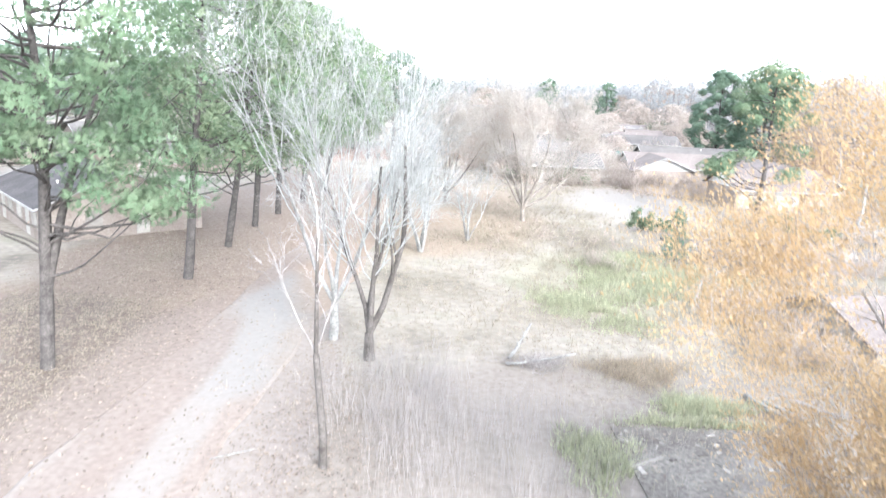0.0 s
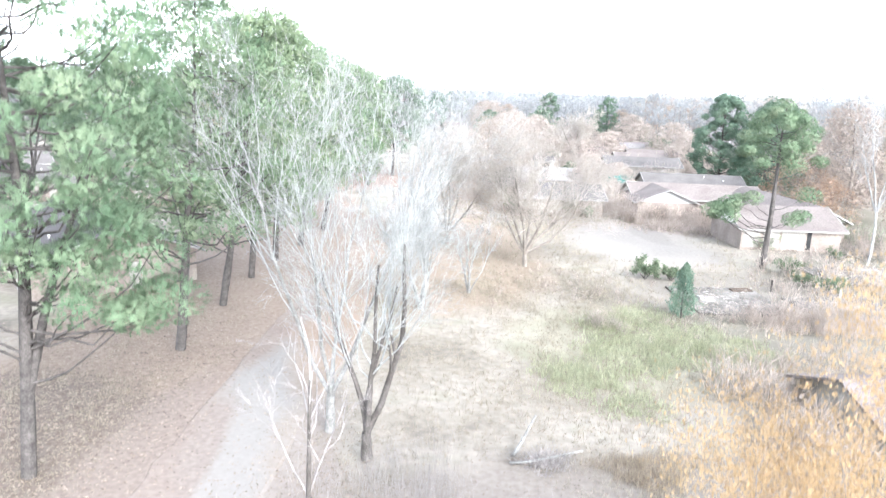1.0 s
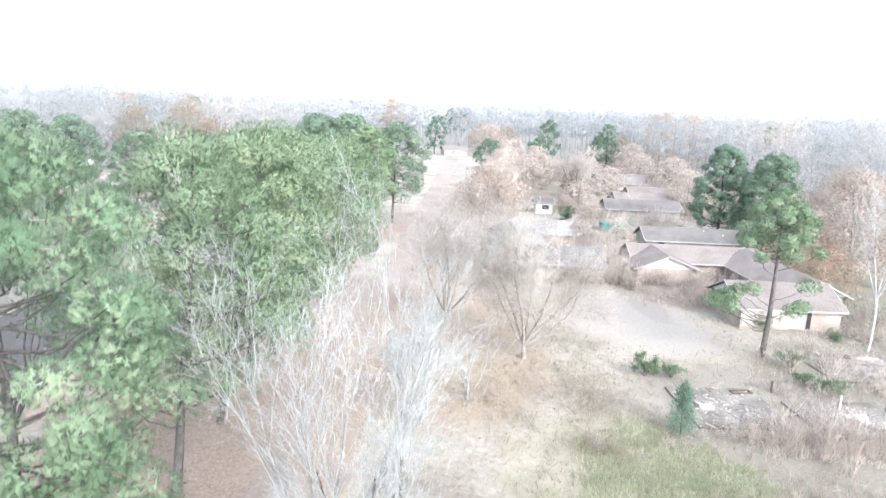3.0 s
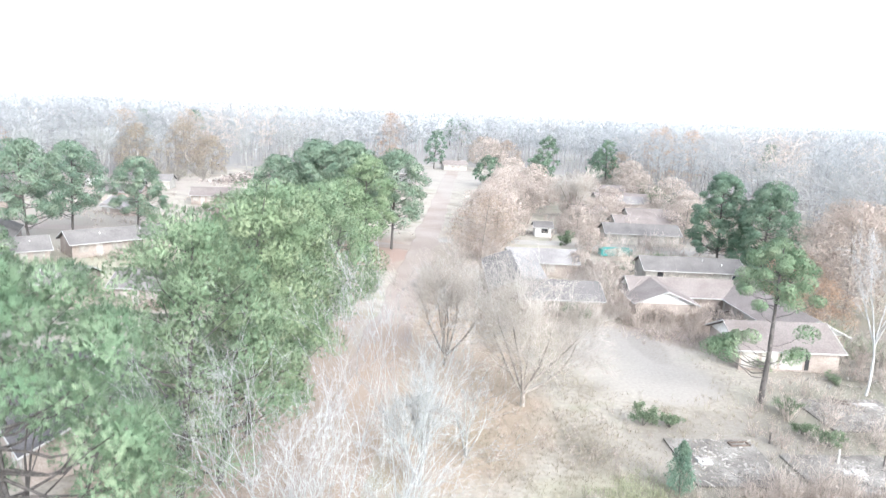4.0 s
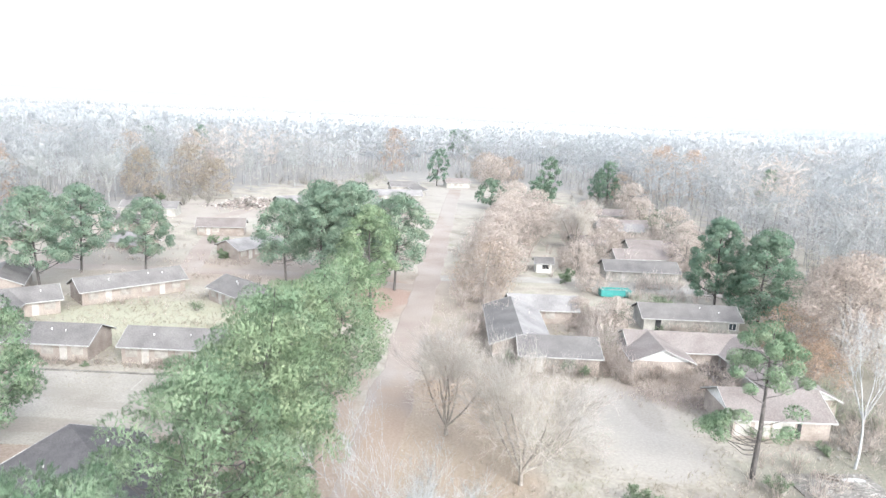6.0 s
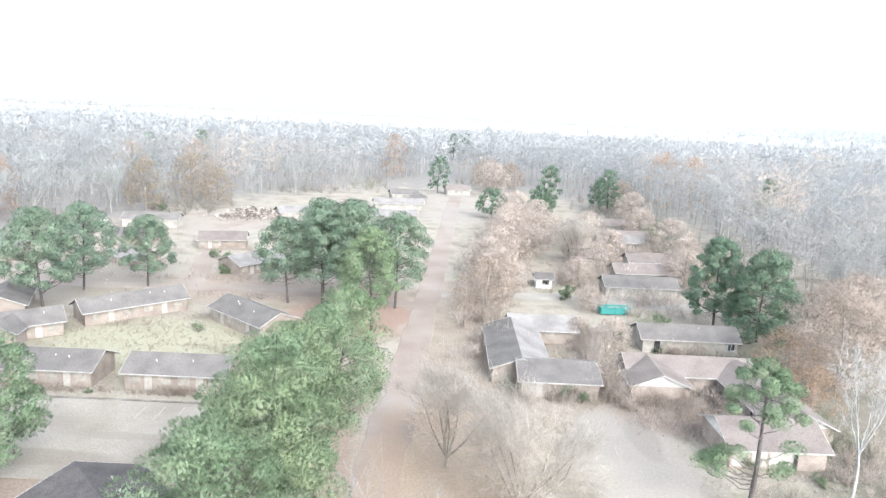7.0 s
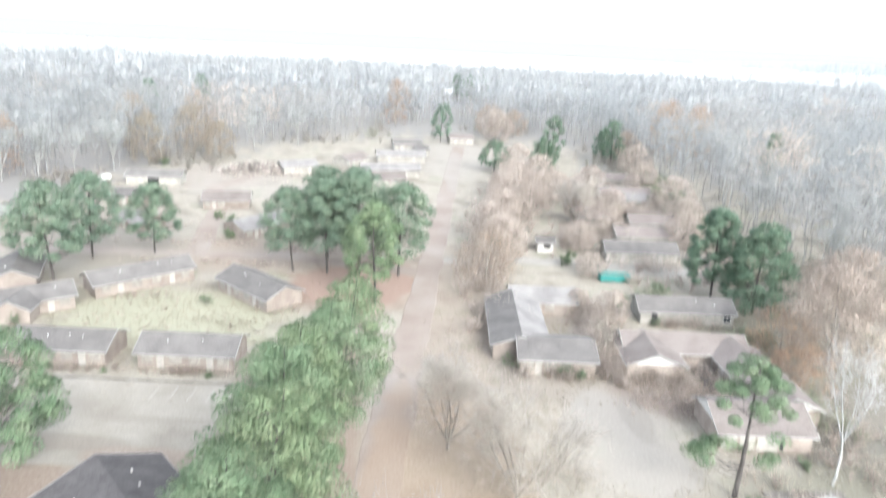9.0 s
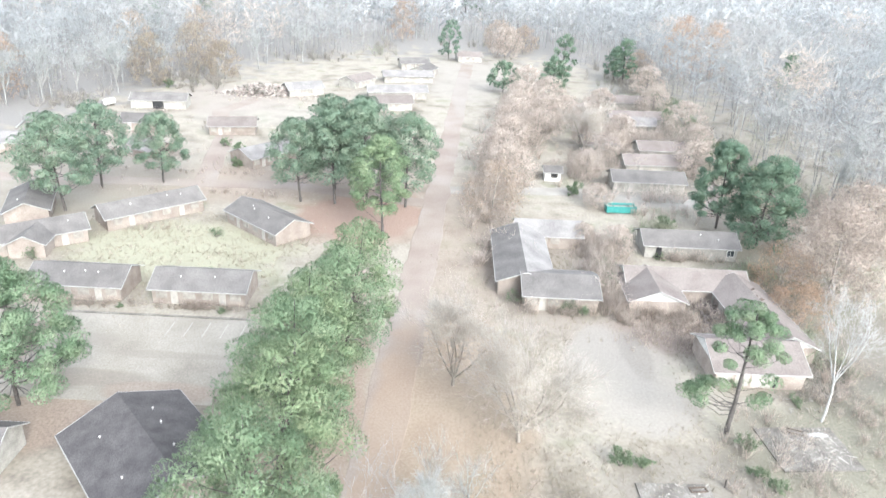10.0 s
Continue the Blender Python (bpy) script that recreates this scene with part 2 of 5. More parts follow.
def leaves(p, size, r):
    """Small bent leaves of two triangles each."""
    n = len(p)
    d = unit(r.normal(size=(n, 3)))
    a, b = across(d, r)
    s = np.broadcast_to(size, n)[:, None] * r.uniform(0.6, 1.3, (n, 1))
    V = np.stack([p - d * s * 0.5, p + a * s * 0.32 + b * s * 0.08, p + d * s * 0.5, p - a * s * 0.32 + b * s * 0.08], 1).reshape(-1, 3)
    k = 4 * np.arange(n)[:, None]
    return V, np.concatenate([k + [0, 1, 2], k + [0, 2, 3]], 0)


def limb(r, p, d, length, rad, n, wander, lift, segs, taper=0.35):
    """A wandering limb; returns its points, directions and radii."""
    pts, dirs, rads = [p], [d], [rad]
    for k in range(n):
        d = unit(d + r.normal(size=3) * wander + np.array([0, 0, lift]))
        q = p + d * length / n
        r2 = rad * (1 - (1 - taper) * (k + 1) / n)
        segs.append((*p, *q, rads[-1], r2))
        p = q
        pts.append(p), dirs.append(d), rads.append(r2)
    return pts, dirs, rads


def off(r, d, angle):
    a, b = across(d[None], r)
    an = radians(angle)
    return unit(d * math.cos(an) + a[0] * math.sin(an))


# ---- trees ----
def bare_skeleton(r, H, spread=0.6, stems=1, fork=0.25, rad=0.25, kids=(7, 6, 5), lift=0.12, lean=(0, 0), open_=1.0, mains=(), reach=(0.38, 0.62), thin=0.011):
    """Limbs of a leafless tree, and the points and directions from which its twigs grow."""
    segs, twigs = [], []

    def grow(p, d, length, rr, level):
        pts, dirs, rads = limb(r, p, d, length, rr, 6 - level if level < 3 else 3, 0.10 + 0.05 * level, lift, segs)
        if level >= len(kids):
            for q, e in zip(pts[1:], dirs[1:]):
                twigs.append((*q, *e))
            return
        for k in range(kids[level]):
            u = r.uniform(0.3, 1.0) * (len(pts) - 1)
            i = min(int(u), len(pts) - 2)
            q = pts[i] + (pts[i + 1] - pts[i]) * (u - i)
            grow(q, off(r, dirs[i], r.uniform(22, 50) * (0.7 + spread * 0.5) * open_), length * r.uniform(*reach), max(rads[i] * 0.44, thin), level + 1)
        twigs.append((*pts[-1], *dirs[-1]))

    if stems == 1:
        d = unit(np.array([lean[0], lean[1], 1.0]))
        pts, dirs, rads = limb(r, np.zeros(3), d, H * fork, rad, 4, 0.04, 0.05, segs, 0.75)
        for dx, dy, size in mains:
            grow(pts[-1], unit(np.array([dx, dy, 1.0])), H * (1 - fork) * size, rads[-1] * 0.75 * size, 0)
        n = 0 if mains else int(r.integers(3, 6))
        for k in range(n):
            az = 2 * np.pi * (k + r.uniform(-0.2, 0.2)) / n
            tilt = spread * r.uniform(0.5, 1.1)
            d = unit(np.array([math.cos(az) * tilt, math.sin(az) * tilt, 1.0]))
            grow(pts[-1], d, H * (1 - fork) * r.uniform(0.75, 1.0), rads[-1] * 0.62, 0)
    else:
        for k in range(stems):
            az = 2 * np.pi * (k + r.uniform(-0.3, 0.3)) / stems
            tilt = spread * r.uniform(0.3, 0.9)
            d = unit(np.array([math.cos(az) * tilt + lean[0], math.sin(az) * tilt + lean[1], 1.0]))
            grow(np.array([math.cos(az), math.sin(az), 0]) * rad, d, H * r.uniform(0.7, 1.0), rad * r.uniform(0.5, 0.9), 0)
    return np.array(segs), np.array(twigs)


def twig_spray(r, tw, per, length, width, spread=0.6):
    p = np.repeat(tw[:, :3], per, 0)
    d = unit(np.repeat(tw[:, 3:], per, 0) + r.normal(size=(len(p), 3)) * spread)
    N = unit(unit(p - tw[:, :3].mean(0)) * 0.8 + UP * 0.4 + r.normal(size=p.shape) * 0.3)
    V, _ = slivers(p, d, length * r.uniform(0.5, 1.2, len(p)), width, r, N)
    return facing(V, N)


def bare_tree(name, label, seed, H, bark, twig_mat, at, foliage=None, leaf=0.2, leaf_count=3, leaf_low=0.0, per=4, twig=0.9, width=0.018, fat=5, group="", **kw):
    r = np.random.default_rng(seed)
    segs, tw = bare_skeleton(r, H, **kw)
    top = segs[:, 5].max()
    segs[:, :6] *= H / top
    tw[:, :3] *= H / top
    root = tagged(new(name), label, "tree", group)
    root.location = at
    big = segs[:, 6] > 0.05
    part("trunk", tri_mesh("trunk", *tubes(segs[big], fat + 2, r), bark, True), root)
    tv, tt = tubes(segs[~big], 3, r)
    sv, sn = twig_spray(r, tw, per, twig, width)
    V, T = joined([(tv, tt), (sv, np.arange(len(sv)).reshape(-1, 3))])
    part("crown", tri_mesh("crown", V, T, twig_mat, normals=np.concatenate([ring_normals(tv, 3), sn])), root)
    if foliage:
        low = tw[tw[:, 2] < H * (1 - leaf_low)] if leaf_low else tw
        p = np.repeat(low[:, :3], leaf_count, 0)
        p = p + r.normal(size=p.shape) * 0.35
        part("foliage", tri_mesh("foliage", *leaves(p, leaf, r), foliage), root)
    return root


def pine_arrays(r, H, base, wide, lobes, tufts, blades, blade, width, stems=1, low=0.22, clump=0.2, extra=(), girth=1.0, splay=0.85):
    """Bark segments and needle blades of a pine, its crown made of rounded lobes on branch ends. base: where the crown starts."""
    segs, tp, td, tn, fp, fn = [], [], [], [], [], []
    lean = r.normal(size=2) * 0.02
    pts, dirs, rads = limb(r, np.zeros(3), unit(np.array([*lean, 1.0])), H, (0.011 * H + 0.06) * girth, 14, 0.025, 0.03, segs, 0.12)
    P = np.array(pts)
    P *= (H - 0.8) / P[-1, 2]
    for k in range(len(segs)):
        segs[k] = (*P[k], *P[k + 1], rads[k], rads[k + 1])
    if stems == 2:
        limb(r, P[2], unit(np.array([0.22, 0.1, 1.0])), H * 0.6, rads[2] * 0.75, 8, 0.05, 0.08, segs, 0.2)
    az = r.uniform(0, 6.3)
    for k in range(lobes + len(extra)):
        u = (k + r.uniform(0, 1)) / lobes if k < lobes else 0.0
        az += 2.4 + r.uniform(-0.35, 0.35)
        prof = math.sin(math.pi * (low + (0.97 - low) * u)) ** 0.7
        reach = wide * prof * (r.uniform(0.7, 0.95) if r.uniform() < 0.8 else r.uniform(0.2, 0.6))
        z = base + (H - base) * (0.06 + 0.9 * u)
        i = min(int(z / H * 14), 13)
        q = P[i] + (P[i + 1] - P[i]) * (z / H * 14 - i)
        c = q + np.array([math.cos(az) * reach, math.sin(az) * reach, r.uniform(-0.3, 0.4)])
        if k >= lobes:
            c, i = np.array(extra[k - lobes][:3], float), int(extra[k - lobes][2] / H * 14)
            reach = math.hypot(c[0], c[1])
        j = max(i - 1 - int(r.uniform(0, reach / 2.5)), 2)
        o = P[j] + (P[j + 1] - P[j]) * r.uniform()
        n = 5
        p = o
        for m in range(n):
            w = (m + 1) / n
            t = o + (c - o) * w + np.array([0, 0, -0.12 * reach * math.sin(math.pi * w)]) + r.normal(size=3) * 0.1
            segs.append((*p, *t, (0.022 + 0.009 * reach) * (1 - 0.15 * m), (0.022 + 0.009 * reach) * (0.85 - 0.15 * m)))
            p = t
        size = clump * wide * r.uniform(0.75, 1.25)
        e = unit(r.normal(size=(tufts, 3)) + UP * 0.35)
        shape = np.array([1, 1, 0.7]) * size
        side = unit(np.array([c[0], c[1], 0.3 * reach]) + 1e-6)
        tp.append(c + e * shape * r.uniform(0.8, 1.0, (tufts, 1))), td.append(unit(e * 0.5 + UP * 0.7))
        tn.append(unit(e + side * 0.3 + UP * 0.1 + r.normal(size=e.shape) * 0.08))
        m = max(tufts // 4, 8)
        g = unit(r.normal(size=(m, 3)))
        fp.append(c + g * shape * r.uniform(0.2, 0.7, (m, 1))), fn.append(g)
    tp, td, tn = (np.repeat(np.concatenate(q), blades, 0) for q in (tp, td, tn))
    fp, fn = np.concatenate(fp), np.concatenate(fn)
    d = unit(td + r.normal(size=td.shape) * splay)
    a, _ = slivers(tp - d * blade * 0.4, d, blade * r.uniform(0.75, 1.2, len(tp)), width, r, tn)
    b, _ = slivers(fp, unit(r.normal(size=fp.shape)), blade * 1.4, min(width * 3, blade * 0.7), r, fn)
    V, N = facing(np.concatenate([a, b]), np.concatenate([tn, fn]))
    return np.array(segs), V, np.arange(len(V)).reshape(-1, 3), N


def pine(label, at, seed=1, H=22, base=7, wide=4.5, lobes=70, tufts=50, blades=10, blade=0.4, width=0.05, needles=None, group="", stems=1, lean=(0, 0), low=0.22, clump=0.2, extra=(), girth=1.0):
    r = np.random.default_rng(seed)
    segs, V, T, N = pine_arrays(r, H, base, wide, lobes, tufts, blades, blade, width, stems, low, clump, extra, girth)
    root = tagged(new("pine_tree"), label, "pine tree", group)
    root.matrix_world = pose(*at, lean[0], lean[1], 0)
    big = segs[:, 6] > 0.03
    part("trunk", tri_mesh("trunk", *joined([tubes(segs[big], 6, r), tubes(segs[~big], 3, r)]), PINE_BARK, True), root)
    part("crown", tri_mesh("crown", V, T, needles or NEEDLES, normals=N), root)
    return root


# ---- ground ----
def spaced(edges, step, far, grow=1.35):
    mid = list(np.arange(edges[0], edges[1] + 0.01, step))
    lo, hi, s = [], [], step
    a, b = edges
    while b < far:
        s *= grow
        a, b = a - s, b + s
        lo.append(a), hi.append(b)
    return np.array(lo[::-1] + mid + hi)


def relief(x, y):
    f = math.exp(-max(0, abs(x) - 120) / 60 - max(0, abs(y - 150) - 190) / 60)
    return f * 0.05 * noise.noise(Vector((x * 0.11, y * 0.11, 0))) - 0.03


def ground_sheet():
    xs, ys = spaced((-130, 130), 2.0, 4800), spaced((-20, 340), 2.0, 4800)
    V = np.array([(x, y, relief(x, y)) for y in ys for x in xs])
    nx, ny = len(xs), len(ys)
    i, j = np.meshgrid(np.arange(nx - 1), np.arange(ny - 1))
    k = (j * nx + i).ravel()
    return V, np.stack([k, k + 1, k + nx + 1, k + nx], 1)


def ground_material():
    """Dry winter grass, with rusty pine litter along the pine row and bare pale dirt in patches."""
    m = mat("winter_ground", [(0.125, 0.111, 0.092), (0.192, 0.172, 0.144), (0.226, 0.206, 0.176), (0.165, 0.16, 0.12)], 0.13, bump=0.2, fine=16, detail=12, grain=0.16)
    lay_patches(m, GROUND_PATCHES, True)
    return m


def lay_patches(m, patches, rim=False):
    """Uneven ovals of other ground, (x, y, rx, ry, colour, colour, amount), laid over a material."""
    n, l = m.node_tree.nodes, m.node_tree.links
    b = n["Principled BSDF"]
    grass = b.inputs["Base Color"].links[0].from_socket
    xyz = n.new("ShaderNodeSeparateXYZ")
    l.new(n["Texture Coordinate"].outputs["Object"], xyz.inputs[0])
    ns = n.new("ShaderNodeTexNoise")
    ns.inputs["Scale"].default_value, ns.inputs["Detail"].default_value = 0.16, 6
    l.new(n["Texture Coordinate"].outputs["Object"], ns.inputs["Vector"])

    def math_node(op, a, b2):
        q = n.new("ShaderNodeMath")
        q.operation = op
        for s, v in zip(q.inputs, (a, b2)):
            if isinstance(v, (int, float)):
                s.default_value = v
            else:
                l.new(v, s)
        return q.outputs[0]

    def patch(cx, cy, rx, ry, soft=0.6):
        """1 inside an uneven oval, 0 outside."""
        dx = math_node("DIVIDE", math_node("SUBTRACT", xyz.outputs[0], cx), rx)
        dy = math_node("DIVIDE", math_node("SUBTRACT", xyz.outputs[1], cy), ry)
        d = math_node("ADD", math_node("MULTIPLY", dx, dx), math_node("MULTIPLY", dy, dy))
        d = math_node("ADD", d, math_node("MULTIPLY", math_node("SUBTRACT", ns.outputs["Fac"], 0.5), 1.8))
        q = n.new("ShaderNodeMapRange")
        q.inputs["From Min"].default_value, q.inputs["From Max"].default_value = 1 + soft / 2, 1 - soft / 2
        l.new(d, q.inputs["Value"])
        return q.outputs[0]

    def lay(under, mask, c1, c2, amount=1.0):
        r2 = n.new("ShaderNodeValToRGB")
        r2.color_ramp.elements[0].position, r2.color_ramp.elements[0].color = 0.35, (*c1, 1)
        r2.color_ramp.elements[1].position, r2.color_ramp.elements[1].color = 0.65, (*c2, 1)
        f = n.new("ShaderNodeTexNoise")
        f.inputs["Scale"].default_value, f.inputs["Detail"].default_value = 3.5, 14
        l.new(n["Texture Coordinate"].outputs["Object"], f.inputs["Vector"])
        l.new(f.outputs["Fac"], r2.inputs["Fac"])
        mx = n.new("ShaderNodeMix")
        mx.data_type = "RGBA"
        l.new(math_node("MULTIPLY", mask, amount), mx.inputs["Factor"])
        l.new(under, mx.inputs["A"]), l.new(r2.outputs["Color"], mx.inputs["B"])
        return mx.outputs["Result"]

    c = grass
    if rim:
        inside = patch(0, 165, 112, 190, 0.3)
        c = lay(c, math_node("SUBTRACT", 1.0, inside), (0.14, 0.132, 0.124), (0.185, 0.176, 0.166), 1.0)
    for o in patches:
        c = lay(c, patch(*o[:4]), *o[4:])
    l.new(c, b.inputs["Base Color"])


LITTER, LITTER2 = (0.15, 0.114, 0.092), (0.215, 0.172, 0.143)
SAND, SAND2 = (0.187, 0.171, 0.153), (0.226, 0.209, 0.19)
GREENISH, GREENISH2 = (0.2, 0.2, 0.135), (0.24, 0.234, 0.165)
GROUND_PATCHES = [
    (3, 21, 9, 9, (0.148, 0.128, 0.112), (0.198, 0.174, 0.155), 0.75),
    (14, 22, 9, 9, (0.128, 0.114, 0.1), (0.178, 0.161, 0.145), 0.8),
    (64, 225, 16, 85, (0.135, 0.13, 0.118), (0.19, 0.182, 0.168), 0.85),
    (-46, 112, 19, 13, (0.19, 0.186, 0.135), (0.245, 0.237, 0.178), 0.85),
    (-17, 55, 9, 55, LITTER, LITTER2, 0.85),
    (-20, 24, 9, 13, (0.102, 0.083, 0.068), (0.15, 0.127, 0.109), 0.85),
    (-50, 148, 45, 12, LITTER, LITTER2, 0.6),
    (-18, 132, 13, 15, (0.17, 0.117, 0.095), (0.222, 0.16, 0.132), 0.9),
    (-46, 67, 7, 6, LITTER, LITTER2, 0.8),
    (-12.9, 25, 1.9, 14, (0.158, 0.129, 0.112), (0.193, 0.162, 0.143), 0.8),
    (-5.9, 24, 1.8, 13, (0.178, 0.153, 0.138), (0.215, 0.19, 0.173), 0.8),
    (2, 120, 6, 40, LITTER, LITTER2, 0.5),
    (1, 72, 9, 22, (0.183, 0.137, 0.102), (0.24, 0.188, 0.145), 0.75),
    (36, 92, 12, 6, (0.13, 0.10, 0.09), (0.20, 0.165, 0.145), 0.8),
    (20, 108, 14, 26, (0.14, 0.115, 0.10), (0.22, 0.185, 0.16), 0.5),
    (22.5, 80, 7.5, 12, SAND, SAND2, 0.6),
    (21, 85, 5, 7, SAND, SAND2, 0.5),
    (24.5, 74, 4.5, 6, SAND, SAND2, 0.6),
    (25.5, 86, 2.0, 6, (0.15, 0.135, 0.12), (0.19, 0.172, 0.153), 0.7),
    (30, 58, 14, 9, (0.125, 0.112, 0.096), (0.172, 0.157, 0.137), 0.75),
    (25, 40, 9, 8, (0.125, 0.114, 0.094), (0.178, 0.164, 0.138), 0.85),
    (-60, 212, 20, 14, SAND, SAND2, 0.4),
    (45, 150, 18, 5, SAND, SAND2, 0.9),
    (2, 290, 16, 50, SAND, SAND2, 0.6),
    (13, 46, 8, 9, GREENISH, GREENISH2, 0.4),
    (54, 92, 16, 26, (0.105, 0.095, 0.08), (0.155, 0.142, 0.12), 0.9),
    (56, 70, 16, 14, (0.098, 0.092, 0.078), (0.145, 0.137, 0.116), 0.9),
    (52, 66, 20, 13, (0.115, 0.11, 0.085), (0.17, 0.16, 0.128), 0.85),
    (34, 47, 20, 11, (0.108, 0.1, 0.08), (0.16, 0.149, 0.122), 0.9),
    (58, 112, 14, 14, (0.125, 0.117, 0.092), (0.18, 0.167, 0.135), 0.8),
    (-85, 150, 28, 30, (0.15, 0.135, 0.115), (0.2, 0.184, 0.158), 0.7),
    (-75, 232, 20, 22, (0.18, 0.155, 0.137), (0.225, 0.2, 0.18), 0.6),
    (-85, 80, 25, 30, (0.145, 0.13, 0.105), (0.2, 0.182, 0.15), 0.7),
]
V, F = ground_sheet()
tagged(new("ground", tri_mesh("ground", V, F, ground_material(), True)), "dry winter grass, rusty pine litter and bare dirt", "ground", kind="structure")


def strip(name, label, pts, width, material, z=0.022, ragged=0.25, seed=3):
    """A road or path with uneven edges, lying on the ground."""
    r = np.random.default_rng(seed)
    P = np.array(pts, float)
    dist = np.r_[0, np.cumsum(np.linalg.norm(np.diff(P, axis=0), axis=1))]
    s = np.arange(0, dist[-1], 1.5)
    c = np.stack([np.interp(s, dist, P[:, 0]), np.interp(s, dist, P[:, 1])], 1)
    t = unit(np.gradient(c, axis=0))
    nrm = np.stack([-t[:, 1], t[:, 0]], 1)
    w = width / 2
    rag = [np.convolve(r.uniform(-ragged, ragged, len(c) + 4), np.ones(5) / 2.6, 'valid')[:, None] for _ in (0, 1)]
    L = c + nrm * (w + rag[0])
    Q = c - nrm * (w + rag[1])
    rows = [np.c_[L, np.full(len(c), z - 0.06)], np.c_[L * 0.97 + Q * 0.03, np.full(len(c), z)], np.c_[Q * 0.97 + L * 0.03, np.full(len(c), z)], np.c_[Q, np.full(len(c), z - 0.06)]]
    V = np.stack(rows, 1).reshape(-1, 3)
    F = [(4 * k + j, 4 * k + j + 1, 4 * k + j + 5, 4 * k + j + 4) for k in range(len(c) - 1) for j in range(3)]
    return tagged(new(name, tri_mesh(name, V, F, material)), label, "road", kind="structure")


strip("road", "worn straight road dusted with rusty pine needles", [(-10.5, -15), (-9.7, 18), (-7.6, 60), (-4.6, 125), (2.3, 285), (4, 322)], 5.4, ASPHALT, ragged=0.5)
lay_patches(ASPHALT, [(-8.6, 34, 2.6, 9, (0.19, 0.18, 0.166), (0.21, 0.2, 0.187), 0.9), (-8.9, 21, 1.1, 8, (0.19, 0.176, 0.161), (0.21, 0.197, 0.183), 0.7), (-11.6, 17, 1.0, 6, (0.19, 0.176, 0.161), (0.21, 0.197, 0.183), 0.7), (-10.8, 23, 1.5, 12, (0.15, 0.12, 0.104), (0.188, 0.157, 0.138), 0.75), (-6.2, 62, 3.2, 30, (0.185, 0.136, 0.1), (0.23, 0.178, 0.138), 0.65), (2, 260, 4, 40, SAND, SAND2, 0.6)])
strip("side_street", "worn pale side street through dry grass", [(-140, 150), (-94, 145), (-36, 148), (-6, 141)], 5.0, ASPHALT, 0.016)
strip("driveway", "pale cracked driveway past ruined houses", [(-2, 150), (27, 153), (60, 147)], 5.0, DIRT, 0.016)
strip("lane", "pale sandy lane between abandoned houses", [(-55, 149), (-62, 185), (-72, 213), (-66, 232)], 5.0, ASPHALT, 0.01)
lay_patches(LOT, [(-45, 74.5, 9, 1.8, (0.14, 0.122, 0.104), (0.172, 0.152, 0.131), 0.7), (-34, 72, 7, 2.2, LITTER, LITTER2, 0.6), (-50, 83, 6, 1.6, (0.15, 0.134, 0.115), (0.18, 0.162, 0.142), 0.6), (-37, 80, 8, 0.9, (0.148, 0.131, 0.112), (0.18, 0.162, 0.142), 0.6), (-57, 78, 3, 12, LITTER, LITTER2, 0.6)])
V, F = box(-57, -27.5, 70, 89.6, -0.3, 0.05)
tagged(new("parking_lot", tri_mesh("parking_lot", V, F, LOT)), "wide pale empty parking lot of worn asphalt", "parking lot", kind="structure")
V, F = box(-57, -27.5, 89.6, 90.0, -0.3, 0.16)
tagged(new("kerb", tri_mesh("kerb", V, F, CONCRETE)), "low concrete kerb along the parking lot", "kerb", kind="structure")


